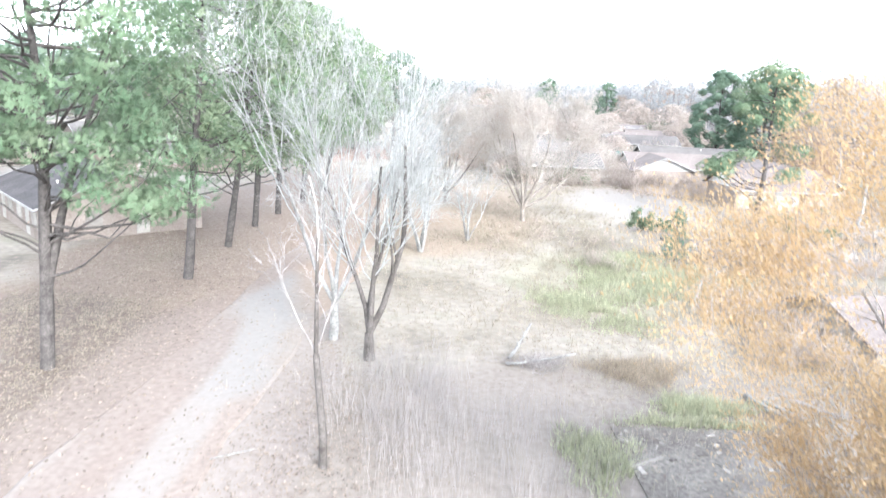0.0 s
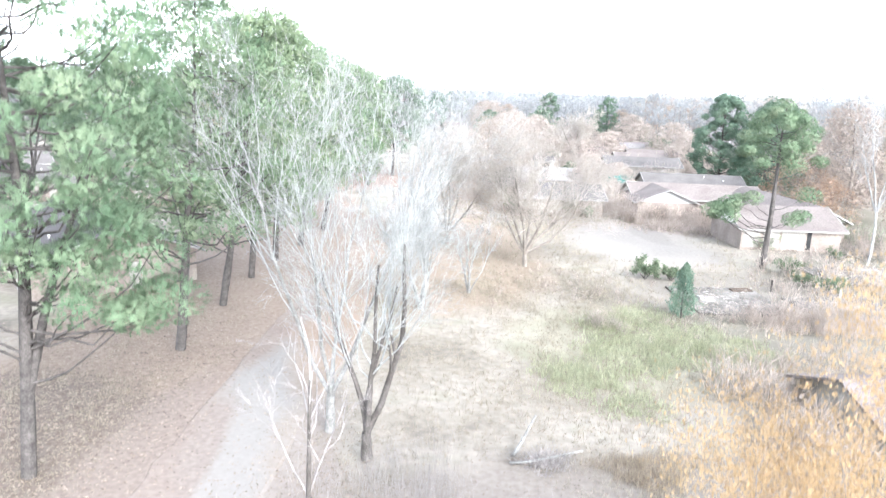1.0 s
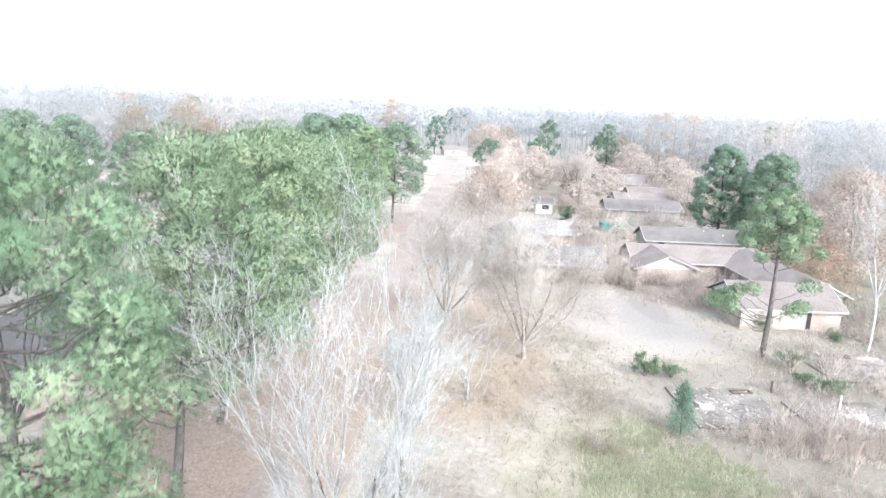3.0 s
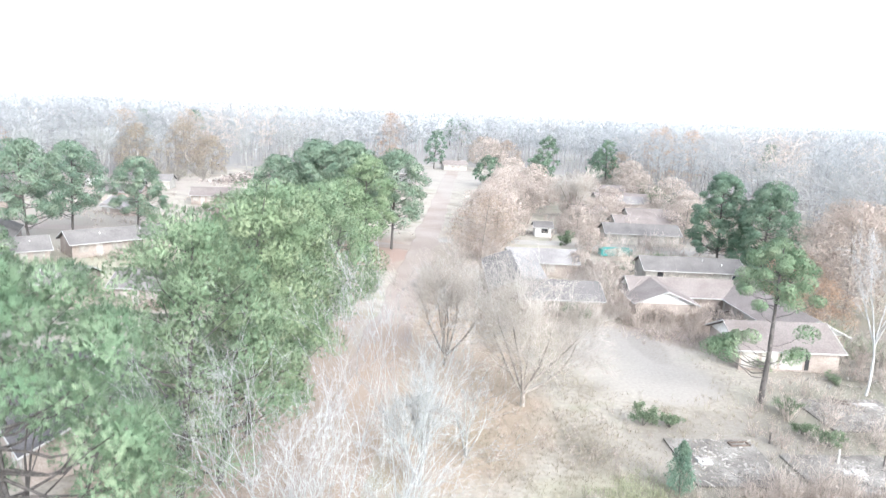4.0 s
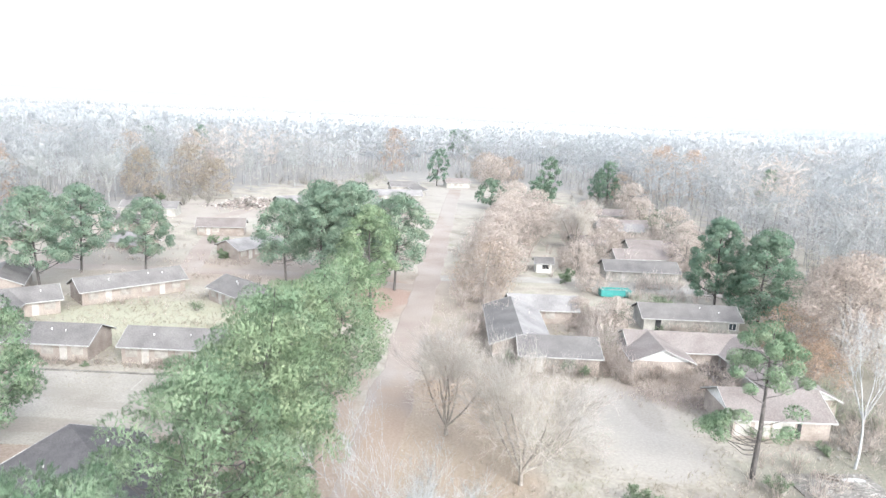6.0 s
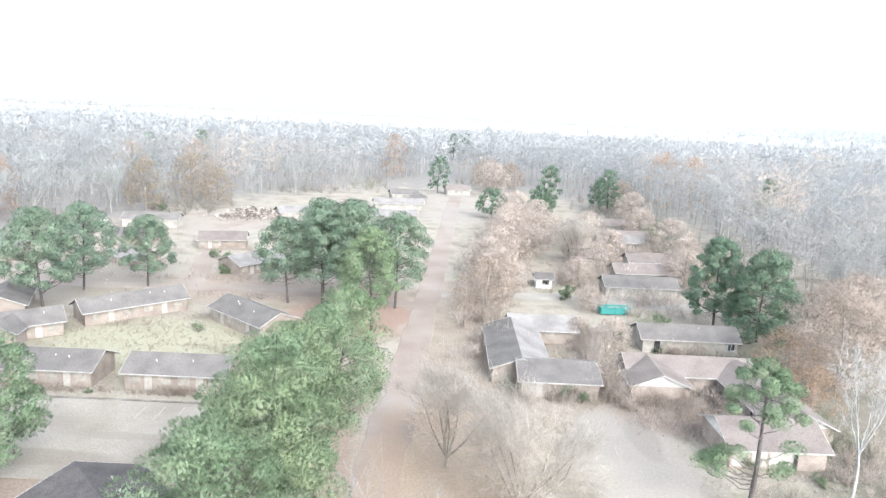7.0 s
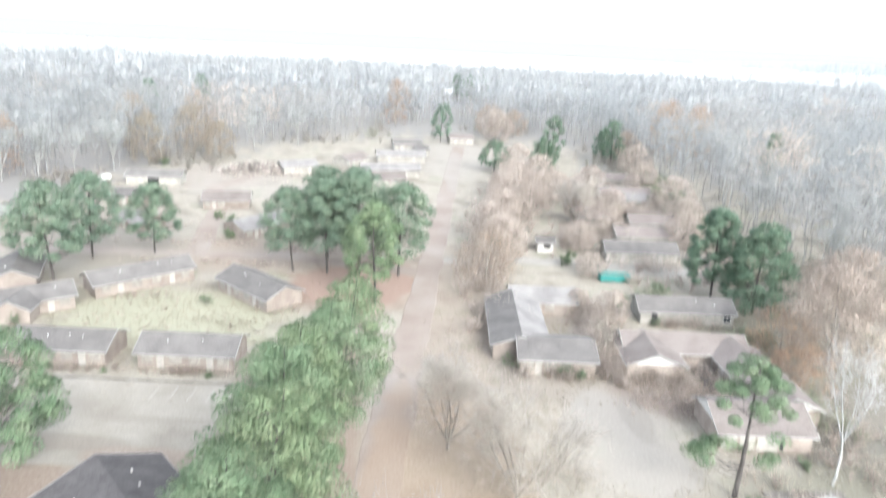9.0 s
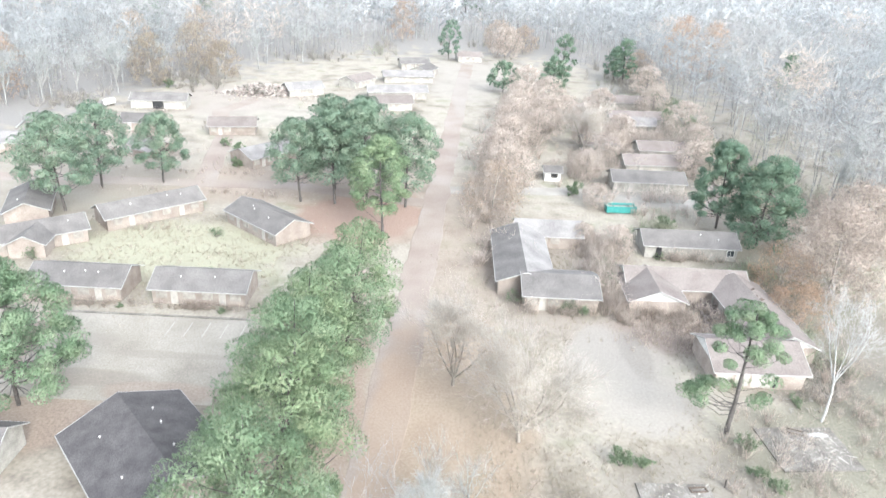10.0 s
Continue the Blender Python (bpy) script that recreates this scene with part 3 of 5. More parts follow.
# ---- houses ----
def wing_parts(root, cx, cy, length, width, deg, eave, ridge, roof_mat, wall_mat, over=0.5, front_open=(), end_open=(), gable_mat=None, trim=None):
    """One gabled block: walls, two roof slopes, fascia boards, openings on the front and on the right end."""
    trim = trim or TRIM
    L, W = length / 2, width / 2
    at = (cx, cy, 0)
    t = 0.22

    def add(name, v, f, m, lab="", parent=root):
        return part(name, tri_mesh(name, turned(v, deg, at), f, m), parent, lab)

    v, f = joined([box(-L, L, -W, -W + t, -0.3, eave), box(-L, L, W - t, W, -0.3, eave), box(-L, -L + t, -W + t, W - t, -0.3, eave), box(L - t, L, -W + t, W - t, -0.3, eave)])
    wall = add("wall", v, f, wall_mat)
    for s in (-1, 1):
        x = s * (L - 0.11)
        v = np.array([(x - 0.11, -W, eave), (x - 0.11, W, eave), (x - 0.11, 0, ridge - 0.05), (x + 0.11, -W, eave), (x + 0.11, W, eave), (x + 0.11, 0, ridge - 0.05)])
        f = [(0, 2, 1), (3, 4, 5), (0, 1, 4), (0, 4, 3), (1, 2, 5), (1, 5, 4), (2, 0, 3), (2, 3, 5)]
        add("gable", v, f, gable_mat or wall_mat)
    slope = (ridge - eave) / W
    drop = over * slope
    for s in (-1, 1):
        y1, z1, th = s * (W + over), eave - drop, 0.16
        xs = np.linspace(-L - over, L + over, 7)
        ys = np.linspace(0, 1, 5)
        rr = np.random.default_rng(int(abs(cx * 7 + cy * 3)) + s)
        top = np.array([(x, y1 * u, ridge + (z1 - ridge) * u + th + rr.normal() * 0.02) for u in ys for x in xs])
        bot = top - (0, 0, th)
        k = [(j * 7 + i) for j in range(4) for i in range(6)]
        q = [(a, a + 1, a + 8, a + 7) for a in k] + [(a + 35, a + 42, a + 43, a + 36) for a in k]
        edge = [i for i in range(7)] + [6 + 7 * j for j in range(1, 5)] + [34 - i for i in range(1, 7)] + [28 - 7 * j for j in range(1, 4)]
        q += [(a, b + 0, b + 35, a + 35) for a, b in zip(edge, edge[1:] + edge[:1])]
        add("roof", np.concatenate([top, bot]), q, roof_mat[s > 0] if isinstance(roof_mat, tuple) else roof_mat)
        v, f = box(-L - over - 0.02, L + over + 0.02, y1 - 0.03 + 0.02 * s, y1 + 0.03 + 0.02 * s, z1 + 0.0, z1 + 0.17)
        add("fascia", v, f, trim)
        for e in (-1, 1):
            x = e * (L + over + 0.03)
            v = np.array([(x + dx, y, z + dz) for dx in (-0.03, 0.03) for y, z in ((0, ridge), (y1, z1)) for dz in (0.02, 0.18)])
            add("rake_board", v, [(0, 1, 3, 2), (4, 6, 7, 5), (0, 4, 5, 1), (2, 3, 7, 6), (0, 2, 6, 4), (1, 5, 7, 3)], trim)
    for u, w2, z0, z1, kind in front_open:
        opening(add, wall, -L + u * length, -W, 0, w2, z0, z1, kind)
    for u, w2, z0, z1, kind in end_open:
        opening(add, wall, L, -W + u * width, 1, w2, z0, z1, kind)


def opening(add, wall, x, y, end, w, z0, z1, kind):
    """A door or window set in a wall: on the front (end 0) or the right end (end 1)."""

    def slab(d0, d1, a, b, c, d):
        return box(x + a, x + b, y - d1, y - d0, c, d) if not end else box(x + d0, x + d1, y + a, y + b, c, d)

    if kind == "window":
        fr = joined([slab(-0.02, 0.06, -w / 2 - 0.08, w / 2 + 0.08, z1, z1 + 0.08), slab(-0.02, 0.06, -w / 2 - 0.08, w / 2 + 0.08, z0 - 0.08, z0),
                     slab(-0.02, 0.06, -w / 2 - 0.08, -w / 2, z0, z1), slab(-0.02, 0.06, w / 2, w / 2 + 0.08, z0, z1), slab(-0.02, 0.05, -0.03, 0.03, z0, z1)])
        ob = add("window", *fr, WHITE, "", wall)
        v, f = slab(-0.02, 0.02, -w / 2, w / 2, z0, z1)
        add("pane", v, f, GLASS, "", ob)
    elif kind == "board":
        add("boarded_window", *slab(-0.02, 0.05, -w / 2, w / 2, z0, z1), BOARD, "pale boarded-up window", wall)
    elif kind == "panel":
        add("front_panel", *slab(-0.02, 0.05, -w / 2, w / 2, z0, z1), DOOR, "pale front panel", wall)
    elif kind == "hole":
        # no hole is cut: a dark slab on the wall paints the shade within
        add("dark_doorway", *slab(-0.02, 0.03, -w / 2, w / 2, z0, z1), DARK, "dark open doorway", wall)
    else:
        ob = add("door", *slab(-0.02, 0.05, -w / 2, w / 2, z0, z1), DOOR, "pale painted door", wall)
        add("handle", *slab(0.05, 0.1, w / 2 - 0.14, w / 2 - 0.08, 0.95, 1.05), RUST, "", ob)


def vents(root, cx, cy, deg, spots, slope, ridge, W):
    """White vent pipes on the roof slope that looks to the front."""
    for u, v in spots:
        z = ridge + 0.16 - abs(v) * slope
        a = np.array([(u, v, z - 0.1, u, v, z + 0.2, 0.07, 0.07), (u, v, z + 0.2, u, v, z + 0.28, 0.13, 0.08)])
        V, T = tubes(a, 8, np.random.default_rng(1))
        part("roof_vent", tri_mesh("roof_vent", turned(V, deg, (cx, cy, 0)), T, WHITE, True), root, "white metal roof vent")


def house(label, wings, roof=None, wall=None, name="house", pipes=(), group="abandoned houses", **kw):
    root = tagged(new(name), label, "house", group)
    for w in wings:
        wing_parts(root, *w[:5], *(w[5:7] if len(w) > 6 else (2.5, 4.1)), w[7] if len(w) > 7 else roof or SHINGLE_GREY, wall or BRICK, **kw)
    if pipes:
        cx, cy, length, width, deg = wings[0][:5]
        e, rg = wings[0][5:7] if len(wings[0]) > 6 else (2.5, 4.1)
        vents(root, cx, cy, deg, pipes, (rg - e) / (width / 2), rg, width / 2)
    return root


ROW = [(0.1, 1.6, 0.9, 2.1, "board"), (0.24, 1.0, 0.05, 2.1, "door"), (0.4, 1.8, 0.9, 2.1, "board"), (0.6, 1.6, 0.9, 2.1, "board"), (0.76, 1.0, 0.05, 2.1, "door"), (0.9, 1.6, 0.9, 2.1, "board")]
LOW = "low abandoned brick house, grey roof,"
house(LOW + " askew on dry grass", [(-57.9, 127.1, 18, 6.8, 43.4)], front_open=ROW, pipes=[(3, -1.2), (5.5, -1.5), (-4, -1.6)])
house(LOW + " white gable trim", [(-55.2, 96.9, 13.6, 7, 0)], front_open=ROW, pipes=[(1, -1.4), (3, -1.6), (-2, -1.7)])
house(LOW + " beside the parking lot", [(-37, 97, 13.6, 7, 0)], front_open=ROW, pipes=[(-3, -1.7), (2, -1.5)])
house(LOW + " near a pine clump", [(-34.4, 123.3, 15.5, 7.5, -41)], front_open=ROW, pipes=[(-2, -1.4), (-3, -1), (3, -1.8)])
house(LOW + " pale gable end", [(-80.2, 126, 13, 7.2, -66)], front_open=ROW[:3], pipes=[(3, -1.5)])
house(LOW + " ivy at its end", [(-71.4, 112.2, 15, 6.8, 37), (-70.2, 109.4, 6.5, 5.6, -80, 2.5, 3.9)], front_open=ROW, pipes=[(5, -1.5)])
house("large low house with wide dark grey shingle roof", [(-29.7, 58.9, 15.6, 12, -47.3, 2.6, 4.9)], roof=SHINGLE_DARK, front_open=ROW, end_open=[(0.3, 1.2, 0.9, 2.1, "board"), (0.6, 1.0, 0.05, 2.1, "door")],
      pipes=[(-3.6, -3.4), (3.4, -3.6), (-4.4, 2.2), (-1.6, 2.0), (2.8, 1.6), (3.4, 4.2)])
house("small pale outbuilding with grey roof by a pine", [(-49, 59.5, 9, 5.5, 0)], wall=SIDING)
house("low house with pale weathered roof on the side street", [(-46.2, 165.5, 13, 8.5, 52)], roof=SHINGLE_PALE, front_open=ROW[:3])
house("long open-fronted garage at the edge of the woods", [(-91, 215.4, 16, 7, 7, 2.7, 4.2)], wall=SIDING, front_open=[(0.5, 3.2, 0.0, 2.3, "hole")])
house("low brown house in dry grass", [(-61, 190, 12, 7, 11)], roof=SHINGLE_BROWN, front_open=ROW[:3])
house("pale wrecked house among dry weeds", [(-75, 167.5, 9, 6.5, -25, 1.7, 3.5)], roof=SHINGLE_PALE, front_open=ROW[:2])
house("low grey-roofed house among pines", [(-85.5, 189.5, 10, 7, 6)], front_open=ROW[:2])
house("low pale-roofed house at the end of the side street", [(-107, 165.5, 12, 7.5, 8)], roof=SHINGLE_PALE, front_open=ROW[:3])
for cx, cy, ln, dg, rf in ((-19.5, 275, 18.5, 12, SHINGLE_PALE), (-21, 245, 20, 12, SHINGLE_PALE), (-21, 228, 12, 12, SHINGLE_BROWN), (-37, 262, 12, 60, SHINGLE_BROWN), (-19, 306, 12, 15, SHINGLE_GREY), (-14, 290, 11, 70, SHINGLE_GREY), (-53, 243, 12, 30, SHINGLE_PALE), (4.5, 331, 11, 12, SHINGLE_BROWN)):
    house("far low house with faded roof beside the road", [(cx, cy, ln, 7.5, dg)], roof=rf, wall=SIDING, front_open=ROW[:5])
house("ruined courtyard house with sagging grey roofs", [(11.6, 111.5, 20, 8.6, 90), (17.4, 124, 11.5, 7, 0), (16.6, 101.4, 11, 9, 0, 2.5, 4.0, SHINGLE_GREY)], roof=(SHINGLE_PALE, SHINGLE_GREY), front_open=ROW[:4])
house("brown-roofed house with white front gable in weeds", [(31, 101.2, 8.6, 8.2, -90, 2.5, 4.15), (37.0, 105.3, 18.6, 7.4, 0, 2.5, 4.2)], roof=SHINGLE_BROWN, gable_mat=WHITE)
house("brown-roofed house with pale front panels behind a pine", [(39.4, 83.4, 11.4, 8.6, 1, 2.5, 4.4), (45.0, 94.6, 18.6, 7.6, -87, 2.5, 4.3)], roof=SHINGLE_BROWN, gable_mat=WHITE,
      front_open=[(0.1, 1.8, 0.3, 2.2, "panel"), (0.3, 1.8, 0.3, 2.2, "panel"), (0.52, 2.6, 0.2, 2.3, "panel"), (0.68, 0.5, 0.2, 2.2, "hole")])
# torn shingles and bare decking on the sagging roof
rr = np.random.default_rng(21)
torn = []
for k in range(34):
    u, a = rr.uniform(0.15, 0.95), rr.uniform(95, 103.5)
    w, d, q = rr.uniform(0.3, 0.9), rr.uniform(0.2, 0.5), rr.uniform(-20, 20)
    v, f = box(-w, w, -d, d, 0, 0.05)
    v[:, 2] += 0.47 * v[:, 0] + rr.uniform(-0.04, 0.06)
    torn.append((turned(v, q, (45.4 - 4.2 * u, a, 4.3 - 1.98 * u + 0.2)), f))
for k, m in ((0, DECKING), (1, DARK_WOOD)):
    tagged(new("torn_roofing", tri_mesh("torn_roofing", *joined(torn[k * 24:k * 24 + 24]), m)), ("bare torn decking", "dark torn shingles")[k] + " on the sagging brown roof", "roofing", kind="stuff")
house("low pale house with long grey roof", [(42.6, 122, 16.4, 6.8, 0)], wall=SIDING, front_open=[(0.15, 1.0, 0.0, 2.1, "hole"), (0.5, 3, 0.8, 2.1, "board"), (0.93, 1.2, 0.9, 2.0, "window")], pipes=[(2, -1), (5, -2)])
house("low pale house with long grey roof", [(44, 158, 16, 7, 0)], wall=SIDING, front_open=ROW)
for cx, cy, ln, rf in ((49.4, 172, 16, SHINGLE_BROWN), (54.3, 185.5, 12.5, SHINGLE_BROWN), (55.3, 212.5, 8, SHINGLE_PALE), (55.3, 221, 16, SHINGLE_BROWN), (59.5, 245, 15, SHINGLE_BROWN), (38.5, 189, 9, SHINGLE_BROWN)):
    house("far low house with faded roof at the wood's edge", [(cx, cy, ln, 7, 3)], roof=rf, wall=SIDING, front_open=ROW[:4])
house("small pale shed with dark window", [(22.8, 161.4, 3.6, 3.6, 0, 2.3, 3.2)], wall=WHITE, name="shed", group="", front_open=[(0.6, 1.6, 0.9, 1.9, "hole")])
house("collapsed house with brown roof in brush", [(24.9, 35.0, 9, 7.4, 6, 1.1, 2.4)], wall=SIDING, roof=SHINGLE_BROWN, trim=SHINGLE_BROWN)

# ---- trees by the road ----
ROWLABEL = "tall loblolly pine in the row beside the road"
BOUGHS = [(5.8, 0, 7.8), (4.5, -0.8, 7.4), (3.3, 0.3, 8.2), (4.8, 0.5, 7.6), (2.5, -1, 9.0), (5.2, -0.5, 9.6), (3.8, 1, 10.4), (1.5, -2.5, 9.6), (-0.5, -2.8, 9.8), (-2.5, -2, 9.3), (-3.5, -1.5, 8.4), (3.0, -1.5, 7.8), (4.6, -0.2, 7.2), (0.8, -3.2, 9.9), (-1.8, -3.0, 9.9)]
rb = np.random.default_rng(14)
BOUGHS += [(q * math.cos(a), q * math.sin(a), z) for q, a, z in zip(rb.uniform(2.2, 5.2, 9), rb.uniform(-3.2, 0.9, 9), rb.uniform(9.0, 12.0, 9))]
p1 = pine("tall near pine with forked trunk over rusty litter", (-16.2, 27.2, 0), 11, 22.8, 11.6, 6.6, 76, 160, 13, 0.32, 0.019, stems=2, lean=(0, 2), low=0.3, clump=0.19, extra=BOUGHS)
p2 = pine(ROWLABEL, (-15.5, 41.5, 0), 12, 22.0, 6.0, 6.3, 60, 210, 6, 0.3, 0.036, group="pine row", lean=(0, 5), clump=0.23)
p3 = pine(ROWLABEL, (-15.8, 50.6, 0), 13, 22.0, 5.5, 6.3, 56, 200, 5, 0.32, 0.048, needles=NEEDLES_WARM, group="pine row", lean=(0, 6), clump=0.24)
for src, x, y, turn, sc in ((p2, -15.9, 58.5, 80, 1.0), (p3, -15.4, 64.8, 200, 0.97), (p2, -14.5, 71.8, 150, 0.94), (p3, -13.7, 80.6, 20, 0.92)):
    c = copy_thing(src, pose(x, y, 0, 0, 6, 0) @ pose(0, 0, 0, 0, 0, turn))
    c.scale = (sc, sc, sc)
CL = "pine in a clump over rusty needle litter"
p4 = pine(CL, (-24.5, 138, 0), 21, 20.5, 5.5, 6.9, 60, 170, 3, 0.36, 0.12, needles=NEEDLES_COOL, group="pine clump", clump=0.24)
for x, y, turn, sc in ((-31.6, 138.5, 70, 0.88), (-18, 139, 130, 1.04), (-10, 138, 300, 0.98), (-26, 147, 10, 1.02), (-19, 148, 50, 1.02)):
    c = copy_thing(p4, pose(x, y, 0, 0, 0, turn))
    c.scale = (sc, sc, sc)
pine("tall pine in front of a clump beside the road", (-13, 122, 0), 23, 20, 5.0, 5.4, 54, 160, 3, 0.34, 0.11, needles=NEEDLES_WARM, group="pine clump", clump=0.24)
p5 = pine("broad pine standing by the side street", (-74.5, 127.3, 0), 22, 19.5, 4.2, 7.2, 64, 170, 3, 0.36, 0.12, needles=NEEDLES_COOL, low=0.3, group="street pines", clump=0.22)
for x, y, turn, sc in ((-74, 141, 140, 0.95), (-63, 146, 260, 0.8)):
    c = copy_thing(p5, pose(x, y, 0, 0, 0, turn))
    c.scale = (sc, sc, sc)
pine("broad pine beside the parking lot", (-49.0, 68.5, 0), 31, 19, 2.6, 7.8, 80, 280, 3, 0.3, 0.085, low=0.3, clump=0.2)
pine("slender flat-topped pine with long bare trunk", (32.2, 69.8, 0), 41, 16.8, 10.4, 4.4, 28, 240, 3, 0.26, 0.065, lean=(0, 3), low=0.35, clump=0.24, girth=1.35, extra=((-4.6, -0.5, 6.2), (-3.4, 0.3, 6.6), (-5.4, 0.2, 5.8), (3.0, -0.4, 7.6), (-2.6, -0.8, 7.0), (-4.0, 0.8, 5.6), (-6.0, -0.2, 5.4), (-4.8, -1.4, 5.2), (-3.6, 1.4, 5.8), (-5.2, 1.0, 5.0), (2.6, -0.6, 5.6), (1.6, -0.9, 5.2)))
pine("dark spreading pine at the wood's edge", (52.6, 134.6, 0), 51, 19.0, 2.4, 5.6, 80, 140, 3, 0.4, 0.11, needles=NEEDLES_DARK, low=0.3)
pine("dark spreading pine beside a long grey roof", (57.6, 126.5, 0), 52, 17.8, 0.2, 6.8, 100, 130, 3, 0.4, 0.11, needles=NEEDLES_DARK, low=0.35)
for k, (x, y, h, w) in enumerate(((-4.8, 331, 18.5, 6), (16.6, 261, 12, 6.5), (36, 268, 13, 6), (41, 285, 20, 6), (66, 288, 19, 6), (65, 300, 14, 6), (-154, 364, 22, 6), (-144, 413, 22, 6), (13, 545, 22, 7), (22, 552, 21, 7), (4, 560, 22, 7), (111, 244, 22, 4))):
    pine("distant dark green pine", (x, y, 0), 60 + k, h, h * 0.12, w * 0.9, 30, 26, 5, 0.8, 0.3, needles=NEEDLES_DARK, group="distant pines", clump=0.26)


def leafy_oak(label, at, seed, H, wide, material, tufts=16, leaf=0.7, base=0.2, group="autumn oaks", name="oak_tree", thin=0.32, lobes=48):
    """A rounded oak with thin foliage or a fuzz of twigs on spreading limbs."""
    r = np.random.default_rng(seed)
    segs, V, T, N = pine_arrays(r, H, H * base, wide, lobes, tufts * 3, 3, leaf * 0.7, leaf * thin, 1, 0.2, 0.26, splay=1.0)
    root = tagged(new(name), label, name.replace("_", " "), group)
    root.location = at
    thin = segs[14:] * np.array([1, 1, 1, 1, 1, 1, 0.6, 0.6])
    part("trunk", tri_mesh("trunk", *joined([tubes(segs[:14], 6, r), tubes(thin, 3, r)]), OAK_BARK, True), root)
    part("foliage", tri_mesh("foliage", V, T, material, normals=N), root)
    return root


# bare trees
bare_tree("bare_tree", "slender bare tree with grey trunk beside the road", 2, 10.5, GREY_BARK, TWIG_GREY, (-3.5, 20.3, 0), fork=0.4, rad=0.14, mains=((0.06, 0.0, 1.0), (0.3, 0.1, 0.55), (-0.3, 0.15, 0.5)), kids=(5, 3), per=2, twig=0.6, open_=0.7, width=0.014)
bare_tree("bare_tree", "tall bare tree with pale bark and many upright branches", 3, 22.3, PALE_BARK, TWIG_PALE, (-5.0, 32, 0), spread=0.55, fork=0.14, rad=0.24, kids=(9, 6, 4), per=3, twig=0.7, lift=0.1, open_=0.85, width=0.013, reach=(0.42, 0.68), thin=0.008)
bare_tree("bare_tree", "dark forked bare tree beside the road", 5, 18.6, GREY_BARK, TWIG_PALE, (-3.0, 29.6, 0), fork=0.13, rad=0.27, kids=(9, 6, 4), per=2, twig=0.6, lift=0.1, open_=0.8, width=0.014, reach=(0.42, 0.68), thin=0.008, mains=((-0.1, 0.05, 0.85), (0.5, 0.05, 1.05), (0.25, -0.2, 0.9), (0.1, 0.35, 0.8)))
bare_tree("bare_tree", "pale many-stemmed bare tree beside the road", 6, 11.6, PALE_BARK, TWIG_PALE, (-1.4, 51.5, 0), stems=6, spread=0.5, rad=0.16, kids=(8, 6, 3), per=2, twig=0.7, lift=0.1, open_=0.85, width=0.018, reach=(0.4, 0.62), thin=0.011)
bare_tree("bare_tree", "pale many-stemmed bare tree beside the road", 7, 7.6, PALE_BARK, TWIG_PALE, (2.3, 56.4, 0), stems=5, spread=0.6, rad=0.1, kids=(6, 5), per=2, twig=0.7, lift=0.1, open_=0.9, width=0.018, reach=(0.4, 0.62), thin=0.011)
bare_tree("bare_tree", "broad fan-shaped bare tree with brown trunk", 8, 16.4, OAK_BARK, TWIG_OAK, (8.0, 66.5, 0), foliage=LEAF_RUST, leaf=0.12, leaf_count=1, leaf_low=0.7, fork=0.16, rad=0.27, kids=(8, 6, 3), per=4, twig=1.7, width=0.017, lift=0.08, thin=0.014, reach=(0.4, 0.64), mains=((-0.9, 0, 1.0), (-0.4, 0.4, 1.1), (-0.1, -0.3, 1.1), (0.25, 0.2, 1.15), (0.6, -0.3, 1.1), (1.0, 0.3, 1.05), (2.2, -0.1, 1.0)))
bare_tree("oak_tree", "bare tree keeping some rusty leaves low down", 9, 14.6, OAK_BARK, TWIG_OAK, (0.6, 76.5, 0), foliage=LEAF_COPPER, leaf=0.16, leaf_count=2, leaf_low=0.55, fork=0.12, rad=0.25, kids=(8, 6, 3), per=4, width=0.017, twig=1.6, lift=0.07, thin=0.014, reach=(0.4, 0.64), mains=((-0.8, 0, 1.0), (-0.3, 0.4, 1.0), (0.1, -0.3, 1.05), (0.4, 0.3, 1.0), (0.9, -0.2, 1.0), (-0.5, -0.4, 0.9)))
bare_tree("birch_tree", "bare tree with pale white bark", 14, 18.8, BIRCH, BIRCH, (44.6, 72.8, 0), fork=0.42, rad=0.15, kids=(8, 5, 3), per=1, twig=0.6, width=0.02, thin=0.016, lift=0.1, open_=0.8, lean=(0.05, 0), reach=(0.36, 0.56), mains=((-0.32, 0.1, 0.95), (0.0, 0, 1.1), (0.3, -0.1, 1.05), (0.15, 0.3, 0.9), (-0.1, -0.3, 0.85)))
bare_tree("oak_tree", "near oak with thin orange autumn leaves", 16, 13.8, GREY_BARK, TWIG_GREY, (12.7, 12.2, 0), foliage=LEAF_ORANGE, leaf=0.07, leaf_count=58, spread=0.95, fork=0.1, rad=0.22, kids=(8, 6, 4), per=1, width=0.008, lift=0.06)
bare_tree("oak_sapling", "young oak with orange autumn leaves in brush", 17, 6.6, GREY_BARK, TWIG_GREY, (10.4, 14.6, 0), foliage=LEAF_ORANGE, leaf=0.08, leaf_count=16, spread=0.8, fork=0.1, rad=0.09, kids=(7, 5, 4), per=1, width=0.008, lift=0.06)
leafy_oak("rusty leaved oak near the road", (7.5, 134, 0), 18, 13, 7, LEAF_RUST, 16, 0.4, 0.02)
leafy_oak("copper leaved oak beside ruined houses", (53.0, 105.5, 0), 19, 9.5, 5.6, LEAF_COPPER, 20, 0.3, 0.02)
leafy_oak("low copper leaved oak beside ruined houses", (52.2, 96.5, 0), 23, 7.2, 4.6, LEAF_COPPER, 18, 0.28, 0.02)
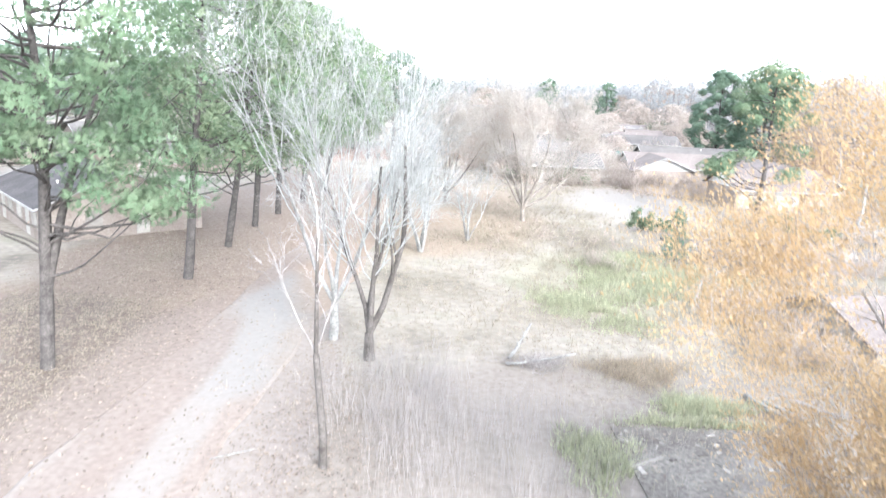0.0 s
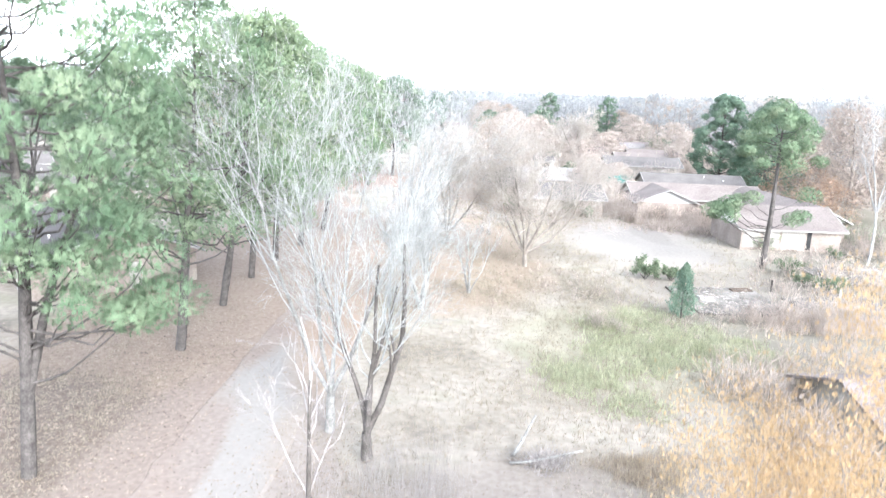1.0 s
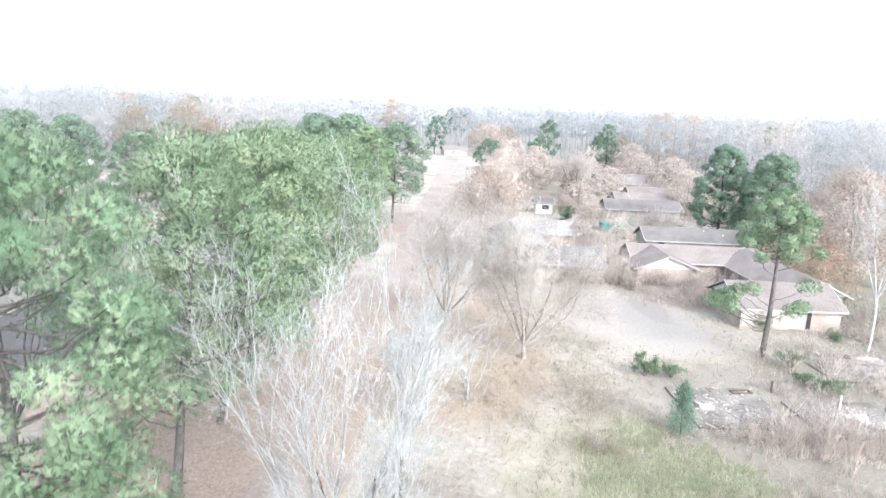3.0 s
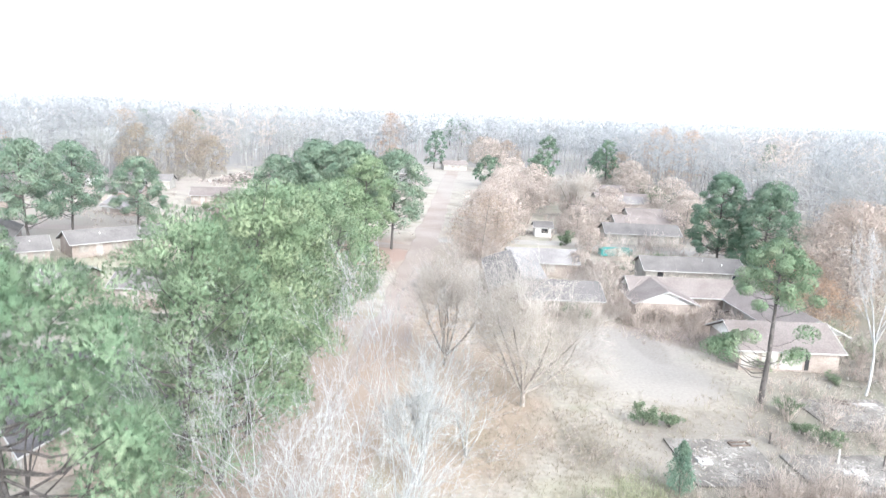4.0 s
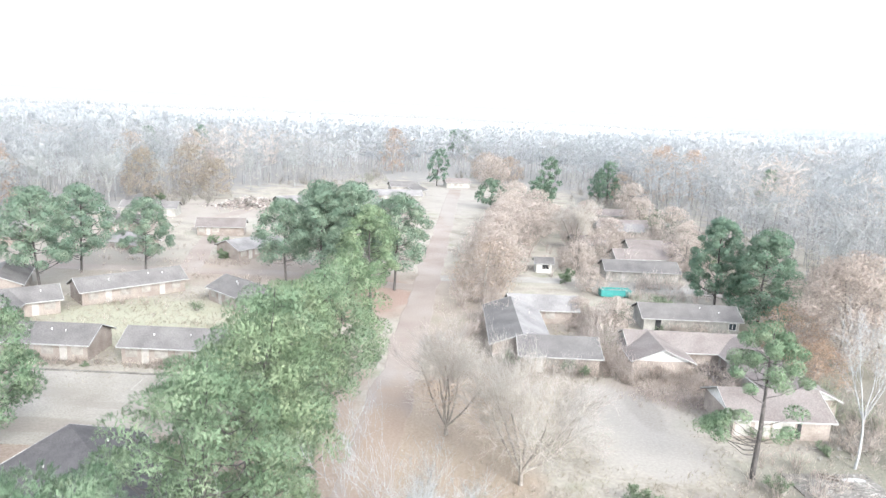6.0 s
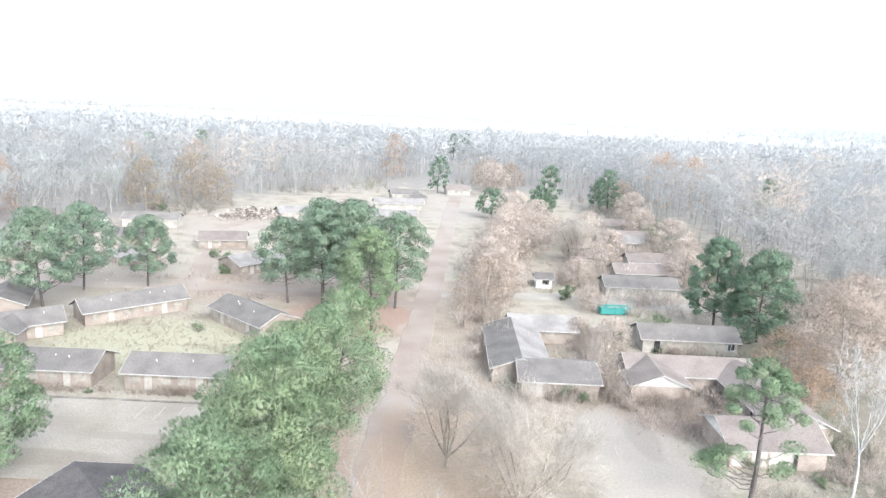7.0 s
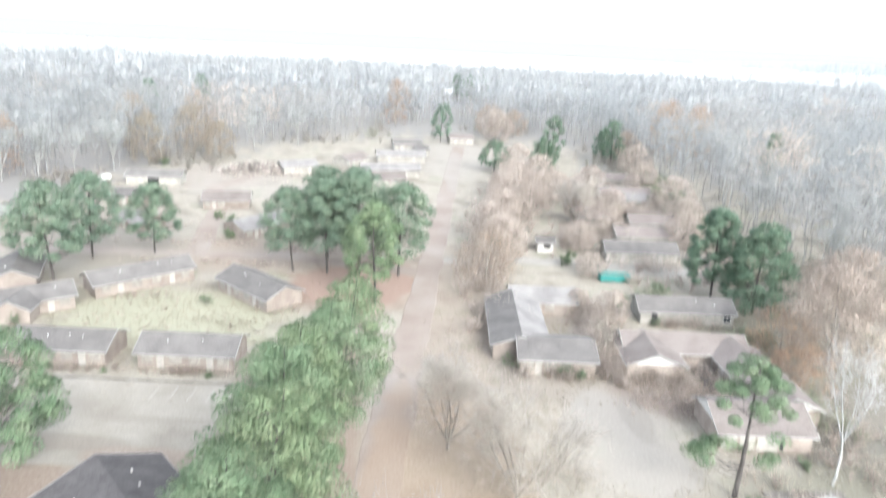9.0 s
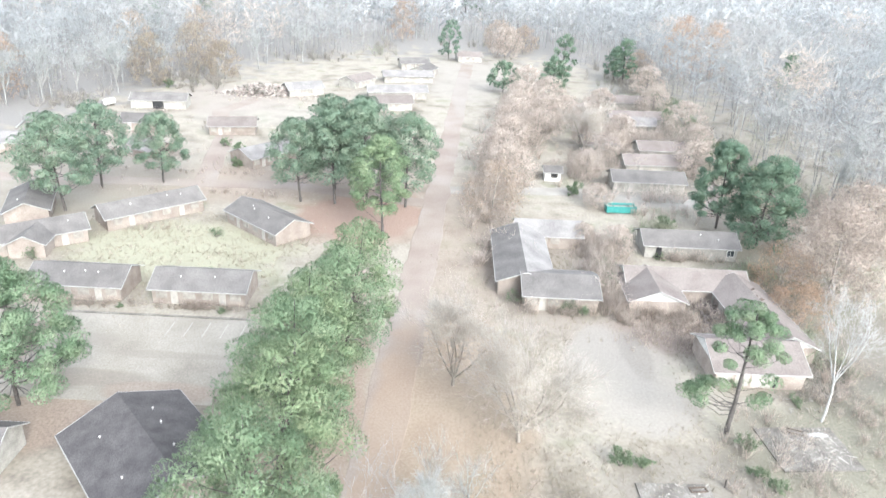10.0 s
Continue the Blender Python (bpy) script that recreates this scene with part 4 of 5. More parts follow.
leafy_oak("broad brownish bare oak at the wood's edge", (60.5, 105, 0), 20, 17.2, 8.6, TWIG_BROWN, 34, 0.75, 0.08, group="", thin=0.1, lobes=76)
leafy_oak("broad brownish bare oak at the wood's edge", (71, 121, 0), 24, 15.5, 8, TWIG_BROWN, 26, 0.8, 0.08, group="", thin=0.12, lobes=60)
wt = bare_tree("bare_tree", "tall bare tree with pale limbs at the wood's edge", 33, 21, PALE_BARK, TWIG_PALE, (-112, 232, 0), fork=0.3, rad=0.26, kids=(7, 5, 2), per=2, twig=1.2, width=0.05, thin=0.035, lift=0.1, open_=0.85, group="pale edge trees", mains=((-0.3, 0.1, 1.0), (0.05, 0, 1.1), (0.35, -0.1, 1.0), (0.1, 0.3, 0.9)))
for k, (x, y, h) in enumerate(((-120, 222, 20), (-127, 214, 22), (-134, 207, 21), (-102, 246, 20), (-116, 240, 22), (-80, 286, 20), (-66, 304, 21), (81, 147, 17), (88, 128, 18), (84, 190, 19), (92, 160, 20), (98, 212, 21), (-142, 203, 20))):
    c = copy_thing(wt, pose(x, y, 0, 0, 0, 47 * k))
    c.scale = (h / 21,) * 3
bare_tree("bare_tree", "dark bare tree between far houses", 22, 15, OAK_BARK, TWIG_OAK, (34, 184, 0), spread=0.9, fork=0.2, rad=0.35, kids=(7, 5, 5), per=5, width=0.06)
DOME = "rusty brown bare tree with a fuzz of twigs beside the road"
dome = [leafy_oak(DOME, (10, 165, 0), 70, 11, 6.2, TWIG_RUST, 18, 0.8, 0.06, "roadside trees", "bare_tree", 0.13, 50), leafy_oak(DOME, (16, 196, 0), 71, 12, 6.6, TWIG_RUST, 18, 0.8, 0.06, "roadside trees", "bare_tree", 0.13, 50)]
for k, (x, y, h) in enumerate(((20, 225, 12), (11.5, 150, 11), (26, 205, 12), (24, 250, 12), (22, 345, 16), (30, 235, 11), (13, 178, 12), (18, 212, 11), (31, 162, 8), (40, 177, 8), (46, 197, 9), (37, 206, 9), (47, 234, 9), (29, 118, 6), (24, 122, 5), (58, 168, 9), (63, 185, 10), (66, 205, 11), (64, 232, 11), (69, 262, 12), (30, 143, 6), (22, 190, 10), (33, 220, 9), (36, 190, 8))):
    c = copy_thing(dome[k % 2], pose(x, y, 0, 0, 0, 67 * k))
    c.scale = (h / 11.5,) * 3


# ---- woods ----
def wood_template(r, H, twigs, width, bends=4):
    """A plain leafless wood tree: trunk, rising limbs and a rounded spray of fine twigs."""
    segs = []
    pts, dirs, rads = limb(r, np.zeros(3), np.array([0, 0, 1.0]), H * 0.8, 0.13, bends, 0.05, 0.05, segs, 0.3)
    P = np.array(pts)
    n = max(twigs // 9, 5)
    i = r.integers(max(bends // 2, 1), bends + 1, n)
    d = unit(np.array([0, 0, 0.6]) + r.normal(size=(n, 3)) * (0.9, 0.9, 0.3))
    L = H * r.uniform(0.14, 0.34, n)
    k = r.integers(0, n, twigs)
    q = P[i][k] + d[k] * (L[k] * r.uniform(0.3, 1.0, twigs))[:, None]
    e = unit(d[k] + r.normal(size=(twigs, 3)) * 0.65 + np.array([0, 0, 0.35]))
    at, way = np.concatenate([P[i] + d * 0.5, q]), np.concatenate([d, e])
    N = unit(unit(at * (1, 1, 0)) * 0.8 + UP * 0.4 + r.normal(size=at.shape) * 0.25)
    long = np.concatenate([L, H * r.uniform(0.05, 0.13, twigs)])
    V, _ = slivers(at, way, long, np.r_[np.full(n, width * 1.4), np.full(twigs, width)], r, N)
    V, N = facing(V, N)
    return tubes(segs, 3, r), (V, np.arange(len(V)).reshape(-1, 3), N)


def scatter(templates, places, r):
    """Vertices, faces and, where the templates have them, soft normals of many copies as one mesh."""
    out, soft = [], []
    for (x, y, s), k in zip(places, r.integers(0, len(templates), len(places))):
        v, t, *n = templates[k]
        an = r.uniform(0, 360)
        out.append((turned(v * s, an, (x, y, -0.1)), t))
        soft += [turned(q, an) for q in n]
    return *joined(out), np.concatenate(soft) if soft else None


def scattered_mesh(name, templates, places, seed, material):
    V, T, N = scatter(templates, places, np.random.default_rng(seed))
    return tri_mesh(name, V, T, material, normals=N)


EDGE = [(-400, 150), (-150, 165), (-129, 202), (-108, 250), (-89, 284), (-46, 336), (-29, 392), (21, 396), (72, 318), (77, 224), (80, 157), (85, 129), (92, 100), (130, 60), (400, 20)]


def in_woods(x, y):
    e = np.array(EDGE)
    return y > np.interp(x, e[:, 0], e[:, 1]) if x < 72 else (x > np.interp(-y, -e[8:, 1], e[8:, 0]) if y < 318 else True)


def wood_places(r, n, near, far, wide):
    """Spots in the woods, which reach farthest out on the left."""
    out = []
    while len(out) < n:
        y = near + (far - near) * r.uniform()
        x = r.uniform(-1, 1) * (60 + wide * y)
        if in_woods(x, y) and y < 1030 + 200 * min(1, max(0, -0.06 - x / y) / 0.5):
            w = math.sin(x * 0.031 + y * 0.017) + math.sin(y * 0.041 - x * 0.013)
            out.append((x, y, r.uniform(0.78, 1.08) * (1 + 0.06 * w)))
    return out


rw = np.random.default_rng(5)
NEAR = [wood_template(rw, rw.uniform(19, 24), 140, 0.12) for _ in range(10)]
LOW_WOOD = [wood_template(rw, rw.uniform(19, 24), 70, 0.17) for _ in range(8)]
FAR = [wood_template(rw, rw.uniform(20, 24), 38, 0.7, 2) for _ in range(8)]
near_places = wood_places(rw, 2350, 60, 420, 0.75)
far_places = wood_places(rw, 7200, 400, 1230, 0.75)
tint = [math.sin(x * 0.061 + 1.3) + math.sin(y * 0.053 + x * 0.023) + math.sin(x * 0.17 - y * 0.13) * 0.5 + rw.normal() * 0.25 for x, y, _ in near_places]
cut = sorted(tint)[int(0.9 * len(tint))]
rust_places = [p for p, v in zip(near_places, tint) if v > cut]
near_places = [p for p, v in zip(near_places, tint) if v <= cut]
TRUNKS = mat("wood_trunks", [(0.13, 0.13, 0.13), (0.26, 0.26, 0.258)], 0.05, bump=0, spread=0.4, island=True)
TWIGS = mat("wood_twigs", [(0.245, 0.255, 0.262), (0.285, 0.292, 0.295), (0.315, 0.3, 0.286)], 0.02, bump=0, spread=0.16, island=True, translucent=0.45)
# far trees get distance haze mixed into their colour, paler and bluer
TWIGS_FAR = mat("hazed_far_twigs", [(0.345, 0.354, 0.36), (0.385, 0.388, 0.386)], 0.01, bump=0, spread=0.03, island=True, translucent=0.5)
UNDERGROWTH = mat("undergrowth", [(0.22, 0.205, 0.18), (0.285, 0.26, 0.23), (0.255, 0.262, 0.205)], 0.04, bump=0, spread=0.2, island=True, translucent=0.45)
edge_places = [(p[0], p[1], rw.uniform(0.2, 0.5)) for p in near_places + rust_places if not (in_woods(p[0], p[1] - 22) and in_woods(p[0] - 14 * np.sign(p[0]), p[1]))]
edge_places += [(x, y, rw.uniform(0.2, 0.45)) for x, y, _ in wood_places(rw, 700, 60, 400, 0.6)]
edge_places += [(x + rw.normal() * 4, y - abs(rw.normal()) * 5, v * rw.uniform(0.5, 1.0)) for x, y, v in edge_places]
wood = tagged(new("woods"), "grey leafless winter woods round the clearing", "woods", kind="stuff")
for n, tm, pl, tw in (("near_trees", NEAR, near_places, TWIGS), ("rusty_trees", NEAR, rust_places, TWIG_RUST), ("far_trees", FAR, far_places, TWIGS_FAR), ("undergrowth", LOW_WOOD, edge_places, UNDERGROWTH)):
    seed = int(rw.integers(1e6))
    # far trunks share the hazed twig colour
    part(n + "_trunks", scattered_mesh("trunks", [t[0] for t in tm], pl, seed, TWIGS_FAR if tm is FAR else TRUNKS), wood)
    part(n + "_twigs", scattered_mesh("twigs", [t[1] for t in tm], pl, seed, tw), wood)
OAK = "autumn oak at the edge of the grey woods"
for x, y, h, w, lf in ((-105, 243, 19, 7.5, LEAF_YELLOW), (-86, 262, 15, 6.5, LEAF_YELLOW), (-98, 268, 20, 8, LEAF_YELLOW), (-30, 384, 26, 8, LEAF_COPPER), (-140, 214, 23, 9, LEAF_COPPER), (-155, 226, 24, 9, LEAF_COPPER), (93, 305, 24, 8, LEAF_COPPER), (108, 312, 24, 8, LEAF_COPPER), (100, 330, 25, 8, LEAF_COPPER), (-118, 262, 24, 8, LEAF_RUST), (-104, 290, 24, 8, LEAF_RUST), (-170, 250, 24, 9, LEAF_RUST), (73, 292, 14, 6, LEAF_RUST), (20, 372, 15, 9, LEAF_RUST), (32, 362, 14, 8, LEAF_RUST)):
    leafy_oak(OAK, (x, y, 0), int(abs(x) + y), h, w, lf, 16, 0.6, 0.03)

# woods colour lightened and blued, so the haze is in the paint
HAZE = mat("hazed_distant_woods", [(0.2, 0.212, 0.22), (0.235, 0.245, 0.25)], 0.01, bump=0)
# added sheet mirroring the sky: a pale band at right, elsewhere white haze
FAR_MIRROR = bpy.data.materials.new("far_mirror_sheet")
FAR_MIRROR.use_nodes = True
hz = FAR_MIRROR.node_tree.nodes["Principled BSDF"]
hz.inputs["Base Color"].default_value, hz.inputs["Roughness"].default_value = (0.3, 0.31, 0.31, 1), 0.12
# black sheet with its own glow, added to play the white horizon haze
AIR = bpy.data.materials.new("glowing_haze")
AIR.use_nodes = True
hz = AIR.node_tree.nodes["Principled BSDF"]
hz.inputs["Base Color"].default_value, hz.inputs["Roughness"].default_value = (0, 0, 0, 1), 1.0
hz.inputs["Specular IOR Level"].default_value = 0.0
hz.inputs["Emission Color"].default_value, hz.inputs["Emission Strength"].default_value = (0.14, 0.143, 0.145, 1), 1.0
rh = np.random.default_rng(4)


def round_ring(rows, start=-70, end=70, n=561):
    """A sheet round the place through rows of (distance, height), between two bearings."""
    an = np.radians(np.linspace(start, end, n))
    V = np.concatenate([np.stack([d * np.sin(an), d * np.cos(an), z + 0 * an], 1) for d, z in rows])
    F = [(k + n * j, k + 1 + n * j, k + n + 1 + n * j, k + n + n * j) for j in range(len(rows) - 1) for k in range(n - 1)]
    return V, F


tops = 22 + 3 * np.sin(np.linspace(0, 9, 241)) + rh.uniform(-2, 2, 241)
tops[:60] *= np.linspace(0.1, 1, 60)
tagged(new("water", tri_mesh("water", *round_ring([(1350, 0.1), (2290, 0.1)]), FAR_MIRROR, True)), "mirror sheet for a pale far band and white haze", "water", kind="structure")
tagged(new("backdrop", tri_mesh("backdrop", *round_ring([(2300, -2.0), (2300, tops)], 14, 70, 241), HAZE, True)), "distant line of wooded land, coloured pale for haze", "backdrop", kind="structure")
tagged(new("backdrop", tri_mesh("backdrop", *round_ring([(2400, -2.0), (4500, 64.0)]), AIR, True)), "glowing white sheet as haze along the horizon", "backdrop", kind="structure")


# ---- weeds and shrubs ----
def brush_patch(label, areas, seed, material, h=(2.0, 4.5), twigs=36, width=0.035):
    """Leafless bushes scattered over ovals (x, y, rx, ry, count)."""
    r = np.random.default_rng(seed)
    tm = []
    for _ in range(6):
        n = twigs
        d = unit(np.array([0, 0, 1.0]) + r.normal(size=(n, 3)) * (0.45, 0.45, 0.1))
        L = r.uniform(0.5, 1.0, n)
        p = np.repeat(d * (L * r.uniform(0.4, 0.9, n))[:, None], 3, 0)
        e = unit(np.repeat(d, 3, 0) + r.normal(size=p.shape) * 0.5)
        at, way = np.concatenate([r.normal(size=(n, 3)) * (0.07, 0.07, 0), p]), np.concatenate([d, e])
        N = unit(np.concatenate([d, p]) * (1, 1, 0) + UP * 0.35 + r.normal(size=at.shape) * 0.2)
        V, _ = slivers(at, way, np.concatenate([L, r.uniform(0.15, 0.4, len(p))]), np.r_[np.full(n, width / 3), np.full(len(p), width / 4)], r, N)
        V, N = facing(V, N)
        tm.append((V, np.arange(len(V)).reshape(-1, 3), N))
    pl = [(x + rx * r.normal() * 0.5, y + ry * r.normal() * 0.5, r.uniform(*h)) for x, y, rx, ry, c in areas for _ in range(int(0.65 * c))]
    return tagged(new("brush", scattered_mesh("brush", tm, pl, seed, material)), label, "brush", kind="stuff")


brush_patch("brown leafless brush round the ruined houses", [(25, 111, 4, 12, 80), (35, 94, 9, 5, 60), (28, 52, 6, 4, 50), (50, 98, 6, 14, 60), (30, 170, 6, 16, 90), (42, 140, 14, 4, 40), (50, 190, 11, 36, 220), (36, 68, 6, 6, 30), (52, 78, 8, 12, 60), (17.5, 31.5, 3, 3, 40), (17, 36, 2, 3, 24), (25, 101, 2.5, 9, 50), (31, 96.2, 5, 1, 36), (17, 95.8, 7, 0.8, 30), (42, 117.6, 8, 0.8, 36), (24, 117, 3, 7, 40), (40, 96, 2, 4, 24), (22, 168, 6, 8, 30)], 1, WEED_BROWN, (1.0, 3.4), twigs=20, width=0.065)
brush_patch("low dead weeds over the open ground", [(11, 60, 7, 8, 90), (40, 74, 10, 8, 110), (20, 104, 14, 10, 60), (52, 86, 8, 14, 110), (54, 68, 9, 10, 90), (-55, 92.3, 8, 1, 80), (-37, 92.3, 8, 1, 80), (-57, 121, 10, 4, 60), (58, 94, 8, 20, 110), (62, 80, 8, 12, 80), (-75, 172, 22, 14, 110), (-85, 196, 18, 10, 80), (-45, 240, 16, 20, 70), (-50, 108, 26, 12, 120), (-60, 160, 30, 16, 120), (-40, 215, 30, 40, 120), (5, 105, 6, 30, 80), (24, 50, 14, 8, 90), (44, 66, 10, 8, 80)], 7, WEED_BROWN, (0.4, 1.3), twigs=14, width=0.07)
brush_patch("tall grey brush grown up between far houses", [(36, 170, 8, 10, 50), (60, 172, 6, 14, 90), (46, 200, 10, 12, 90), (40, 149, 12, 3, 26), (62, 150, 5, 10, 70), (27, 116, 3, 10, 40), (25, 107, 3, 8, 60), (26, 97, 3, 4, 30), (58, 205, 6, 30, 120), (45, 235, 12, 16, 70)], 17, TWIG_RUST, (2.5, 5.5), twigs=24, width=0.05)
brush_patch("grey-green brush at the wood's edge", [(66, 172, 5, 16, 90), (68, 200, 5, 18, 90), (66, 150, 5, 8, 60), (41, 131, 3, 1.5, 14), (26, 108, 2, 7, 30), (52, 113, 5, 4, 40), (50, 88, 3, 5, 24)], 37, BRUSH_GREEN, (1.5, 4.2), twigs=30, width=0.07)
brush_patch("dry brown weeds along the side street", [(-60, 154, 30, 1.5, 70), (-50, 141, 26, 1.5, 60), (-38, 166, 6, 5, 50), (-76, 166, 12, 5, 60), (-60, 196, 10, 3, 40), (-91, 210, 10, 2, 40), (-68, 232, 14, 4, 40), (-30, 226, 8, 20, 60), (-37, 92.4, 9, 0.8, 60), (-55, 92.4, 9, 0.8, 60), (-58, 122, 9, 3, 40), (-30, 117, 6, 4, 30)], 27, WEED_BROWN, (0.6, 1.7), twigs=18, width=0.08)
brush_patch("grey weeds and brush beyond the birch", [(52, 68, 6, 7, 110), (60, 76, 8, 10, 120), (48, 79, 4, 4, 50), (38, 61, 8, 2, 50), (30, 62, 2, 5, 30)], 28, WEED_BROWN, (0.7, 2.2), twigs=20, width=0.06)
brush_patch("brown weeds and brush round the collapsed house", [(21, 41, 5, 3, 70), (27, 42, 4, 4, 60), (27, 36, 3, 5, 40), (19, 38, 2, 2, 30), (19.3, 34, 1, 4, 50), (20.5, 40.5, 3, 1, 30), (11.5, 49, 2.2, 1.2, 30), (24, 51.5, 5, 1.2, 50), (30, 50, 4, 2, 50)], 29, WEED_BROWN, (0.6, 2.0), twigs=22, width=0.04)
brush_patch("rusty leafless brush beside the road", [(8, 150, 5, 25, 110), (16, 190, 7, 30, 120), (22, 235, 8, 30, 90), (8, 120, 5, 14, 40)], 2, TWIG_RUST, (2.0, 5.5), twigs=26, width=0.06)
brush_patch("grey brush at the foot of the woods", [(-95, 255, 18, 18, 90), (-60, 318, 14, 16, 40), (74, 300, 8, 20, 40), (80, 150, 5, 20, 60), (-120, 215, 12, 14, 50), (-38, 350, 10, 30, 50), (66, 250, 9, 70, 260), (70, 180, 9, 40, 240), (62, 215, 8, 60, 160), (86, 125, 6, 25, 60), (20, 380, 30, 14, 50)], 3, UNDERGROWTH, (1.5, 5.0), twigs=24, width=0.08)

def weed_field(name, label, n, cx, cy, rx, ry, height, width, material, lean=0.35, seed=1, blades=5, category="weeds", bare=None):
    r = np.random.default_rng(seed)
    a, q = r.uniform(0, 2 * np.pi, n), np.sqrt(r.uniform(0, 1, n)) * r.uniform(0.7, 1.25, n)
    rag = 1 + 0.25 * np.sin(3 * a + seed) + 0.15 * np.sin(7 * a)
    p = np.stack([cx + rx * q * rag * np.cos(a), cy + ry * q * rag * np.sin(a), np.full(n, -0.05)], 1)
    if bare:
        p = p[((p[:, 0] - bare[0]) / bare[2]) ** 2 + ((p[:, 1] - bare[1]) / bare[3]) ** 2 > r.uniform(0.5, 1.3, n)]
        n = len(p)
    p = np.repeat(p, blades, 0) + r.normal(size=(n * blades, 3)) * (0.12, 0.12, 0)
    d = unit(np.array([0, 0, 1.0]) + r.normal(size=p.shape) * lean)
    V, T = slivers(p, d, height * r.uniform(0.4, 1.2, len(p)), width, r)
    return tagged(new(name, tri_mesh(name, V, T, material)), label, category, kind="stuff")


weed_field("thicket", "thicket of thin pale leafless saplings", 900, 2.0, 20.5, 5.0, 6.0, 2.0, 0.009, TWIG_GREY, 0.16, 1, 3)
weed_field("thicket", "thicket of thin pale leafless saplings", 700, -1.5, 26.0, 3.0, 5.0, 1.6, 0.01, TWIG_GREY, 0.22, 11, 3)
for k, (x, y, rx, ry, n) in enumerate(((8, 39.5, 2.5, 2.5, 700), (13, 44, 4.5, 4, 1700), (17.5, 46.5, 4, 3, 1200), (15, 51, 3, 3, 700), (12, 49.5, 2, 1.4, 400), (20, 43.5, 2.4, 1.8, 400), (5.6, 21.6, 1.2, 1.9, 520), (10.8, 25.9, 1.9, 0.9, 520), (9.6, 24.4, 2.6, 0.3, 200), (10.5, 36, 2, 2, 250))):
    weed_field("weeds", "low green and yellow weeds in dry grass", n, x, y, rx, ry, 0.5, 0.045, WEED_GREEN, 0.5, 20 + k)
weed_field("weeds", "low yellow dead weeds in dry grass", 700, 9.2, 29.4, 1.9, 1.5, 0.5, 0.03, LEAF_YELLOW, 0.5, 31)
weed_field("dry_grass", "tan dry grass in the open field", 9000, 8, 50, 13, 28, 0.4, 0.025, WEED_TAN, 0.6, 4, bare=(22.5, 80, 8, 12))
weed_field("dry_grass", "tan dry grass round the parking lot", 3000, -45, 112, 24, 22, 0.5, 0.06, WEED_TAN, 0.6, 5)
weed_field("dry_grass", "tan dry grass and leaf litter under the pines", 5000, -19, 38, 7, 22, 0.22, 0.03, WEED_TAN, 0.9, 6)
weed_field("dry_grass", "tan dry grass beside the road", 4500, 18, 90, 18, 50, 0.6, 0.05, WEED_TAN, 0.6, 7, bare=(22.5, 80, 8, 12))
weed_field("dead_weeds", "tall brown dead weeds round ruined houses", 900, 34, 93, 9, 5, 0.9, 0.06, WEED_BROWN, 0.4, 8)
weed_field("dead_weeds", "brown dead weeds by the slabs", 800, 29, 51.5, 6, 3, 1.1, 0.045, WEED_BROWN, 0.35, 9)


def shrub(label, x, y, h, w, material=LEAF_GREEN, seed=1, n=1800, leaf=0.16):
    r = np.random.default_rng(seed)
    root = tagged(new("shrub"), label, "shrub")
    root.location = (x, y, 0)
    segs, tw = bare_skeleton(r, h, spread=0.8 * w / h * 1.6, stems=5, rad=0.05, kids=(4, 3))
    k = h / segs[:, 5].max()
    segs[:, :6] *= k
    part("stem", tri_mesh("stem", *tubes(segs, 3, r), GREY_BARK), root)
    p = tw[r.integers(0, len(tw), n), :3] * k + r.normal(size=(n, 3)) * 0.18 * h / 3
    p[:, 2] = np.maximum(p[:, 2], 0.1)
    part("foliage", tri_mesh("foliage", *leaves(p, leaf, r), material), root)
    return root


col = tagged(new("evergreen_shrub"), "upright dense dark evergreen shrub by a slab", "shrub")
col.location = (18.1, 52, 0)
rc = np.random.default_rng(9)
segs = []
limb(rc, np.zeros(3), np.array([0, 0, 1.0]), 4.0, 0.07, 6, 0.03, 0.05, segs, 0.2)
part("stem", tri_mesh("stem", *tubes(segs, 5, rc), GREY_BARK, True), col)
nz = 5200
cz = rc.uniform(0.04, 1, nz) ** 0.9
ca = rc.uniform(0, 2 * np.pi, nz)
cr = 1.15 * (1 - cz) ** 0.6 * np.minimum(1, 0.55 + 2.2 * cz) * (1 + 0.3 * np.sin(3 * ca + 9 * cz) + 0.25 * np.sin(5 * ca - 14 * cz)) * rc.uniform(0.55, 1.05, nz)
part("foliage", tri_mesh("foliage", *leaves(np.stack([cr * np.cos(ca), cr * np.sin(ca), 4.25 * cz], 1), 0.13, rc), NEEDLES_DARK), col)
shrub("rounded green shrub by the dirt lot", 18.6, 63.4, 2.2, 3, LEAF_GREEN, 2, 2600)
shrub("low green shrub in weeds between slabs", 32.9, 62.7, 1.4, 2, LEAF_GREEN, 12, 1200)
shrub("low green shrub in weeds between slabs", 34.1, 60.5, 1.6, 2, LEAF_GREEN, 13, 1200)
shrub("low green shrub in weeds by the dirt lot", 21.0, 63.2, 1.5, 2.4, LEAF_GREEN, 14, 1400)
shrub("green shrub at the foot of a pine", 33.6, 67, 1.8, 2.5, LEAF_GREEN, 3, 1500)
shrub("green shrub beside the far shed", 26.2, 150.4, 3.2, 4, LEAF_GREEN, 4, 1500, 0.3)
shrub("dark evergreen shrub by far houses", 65, 219, 5, 4, LEAF_GREEN, 5, 1500, 0.4)
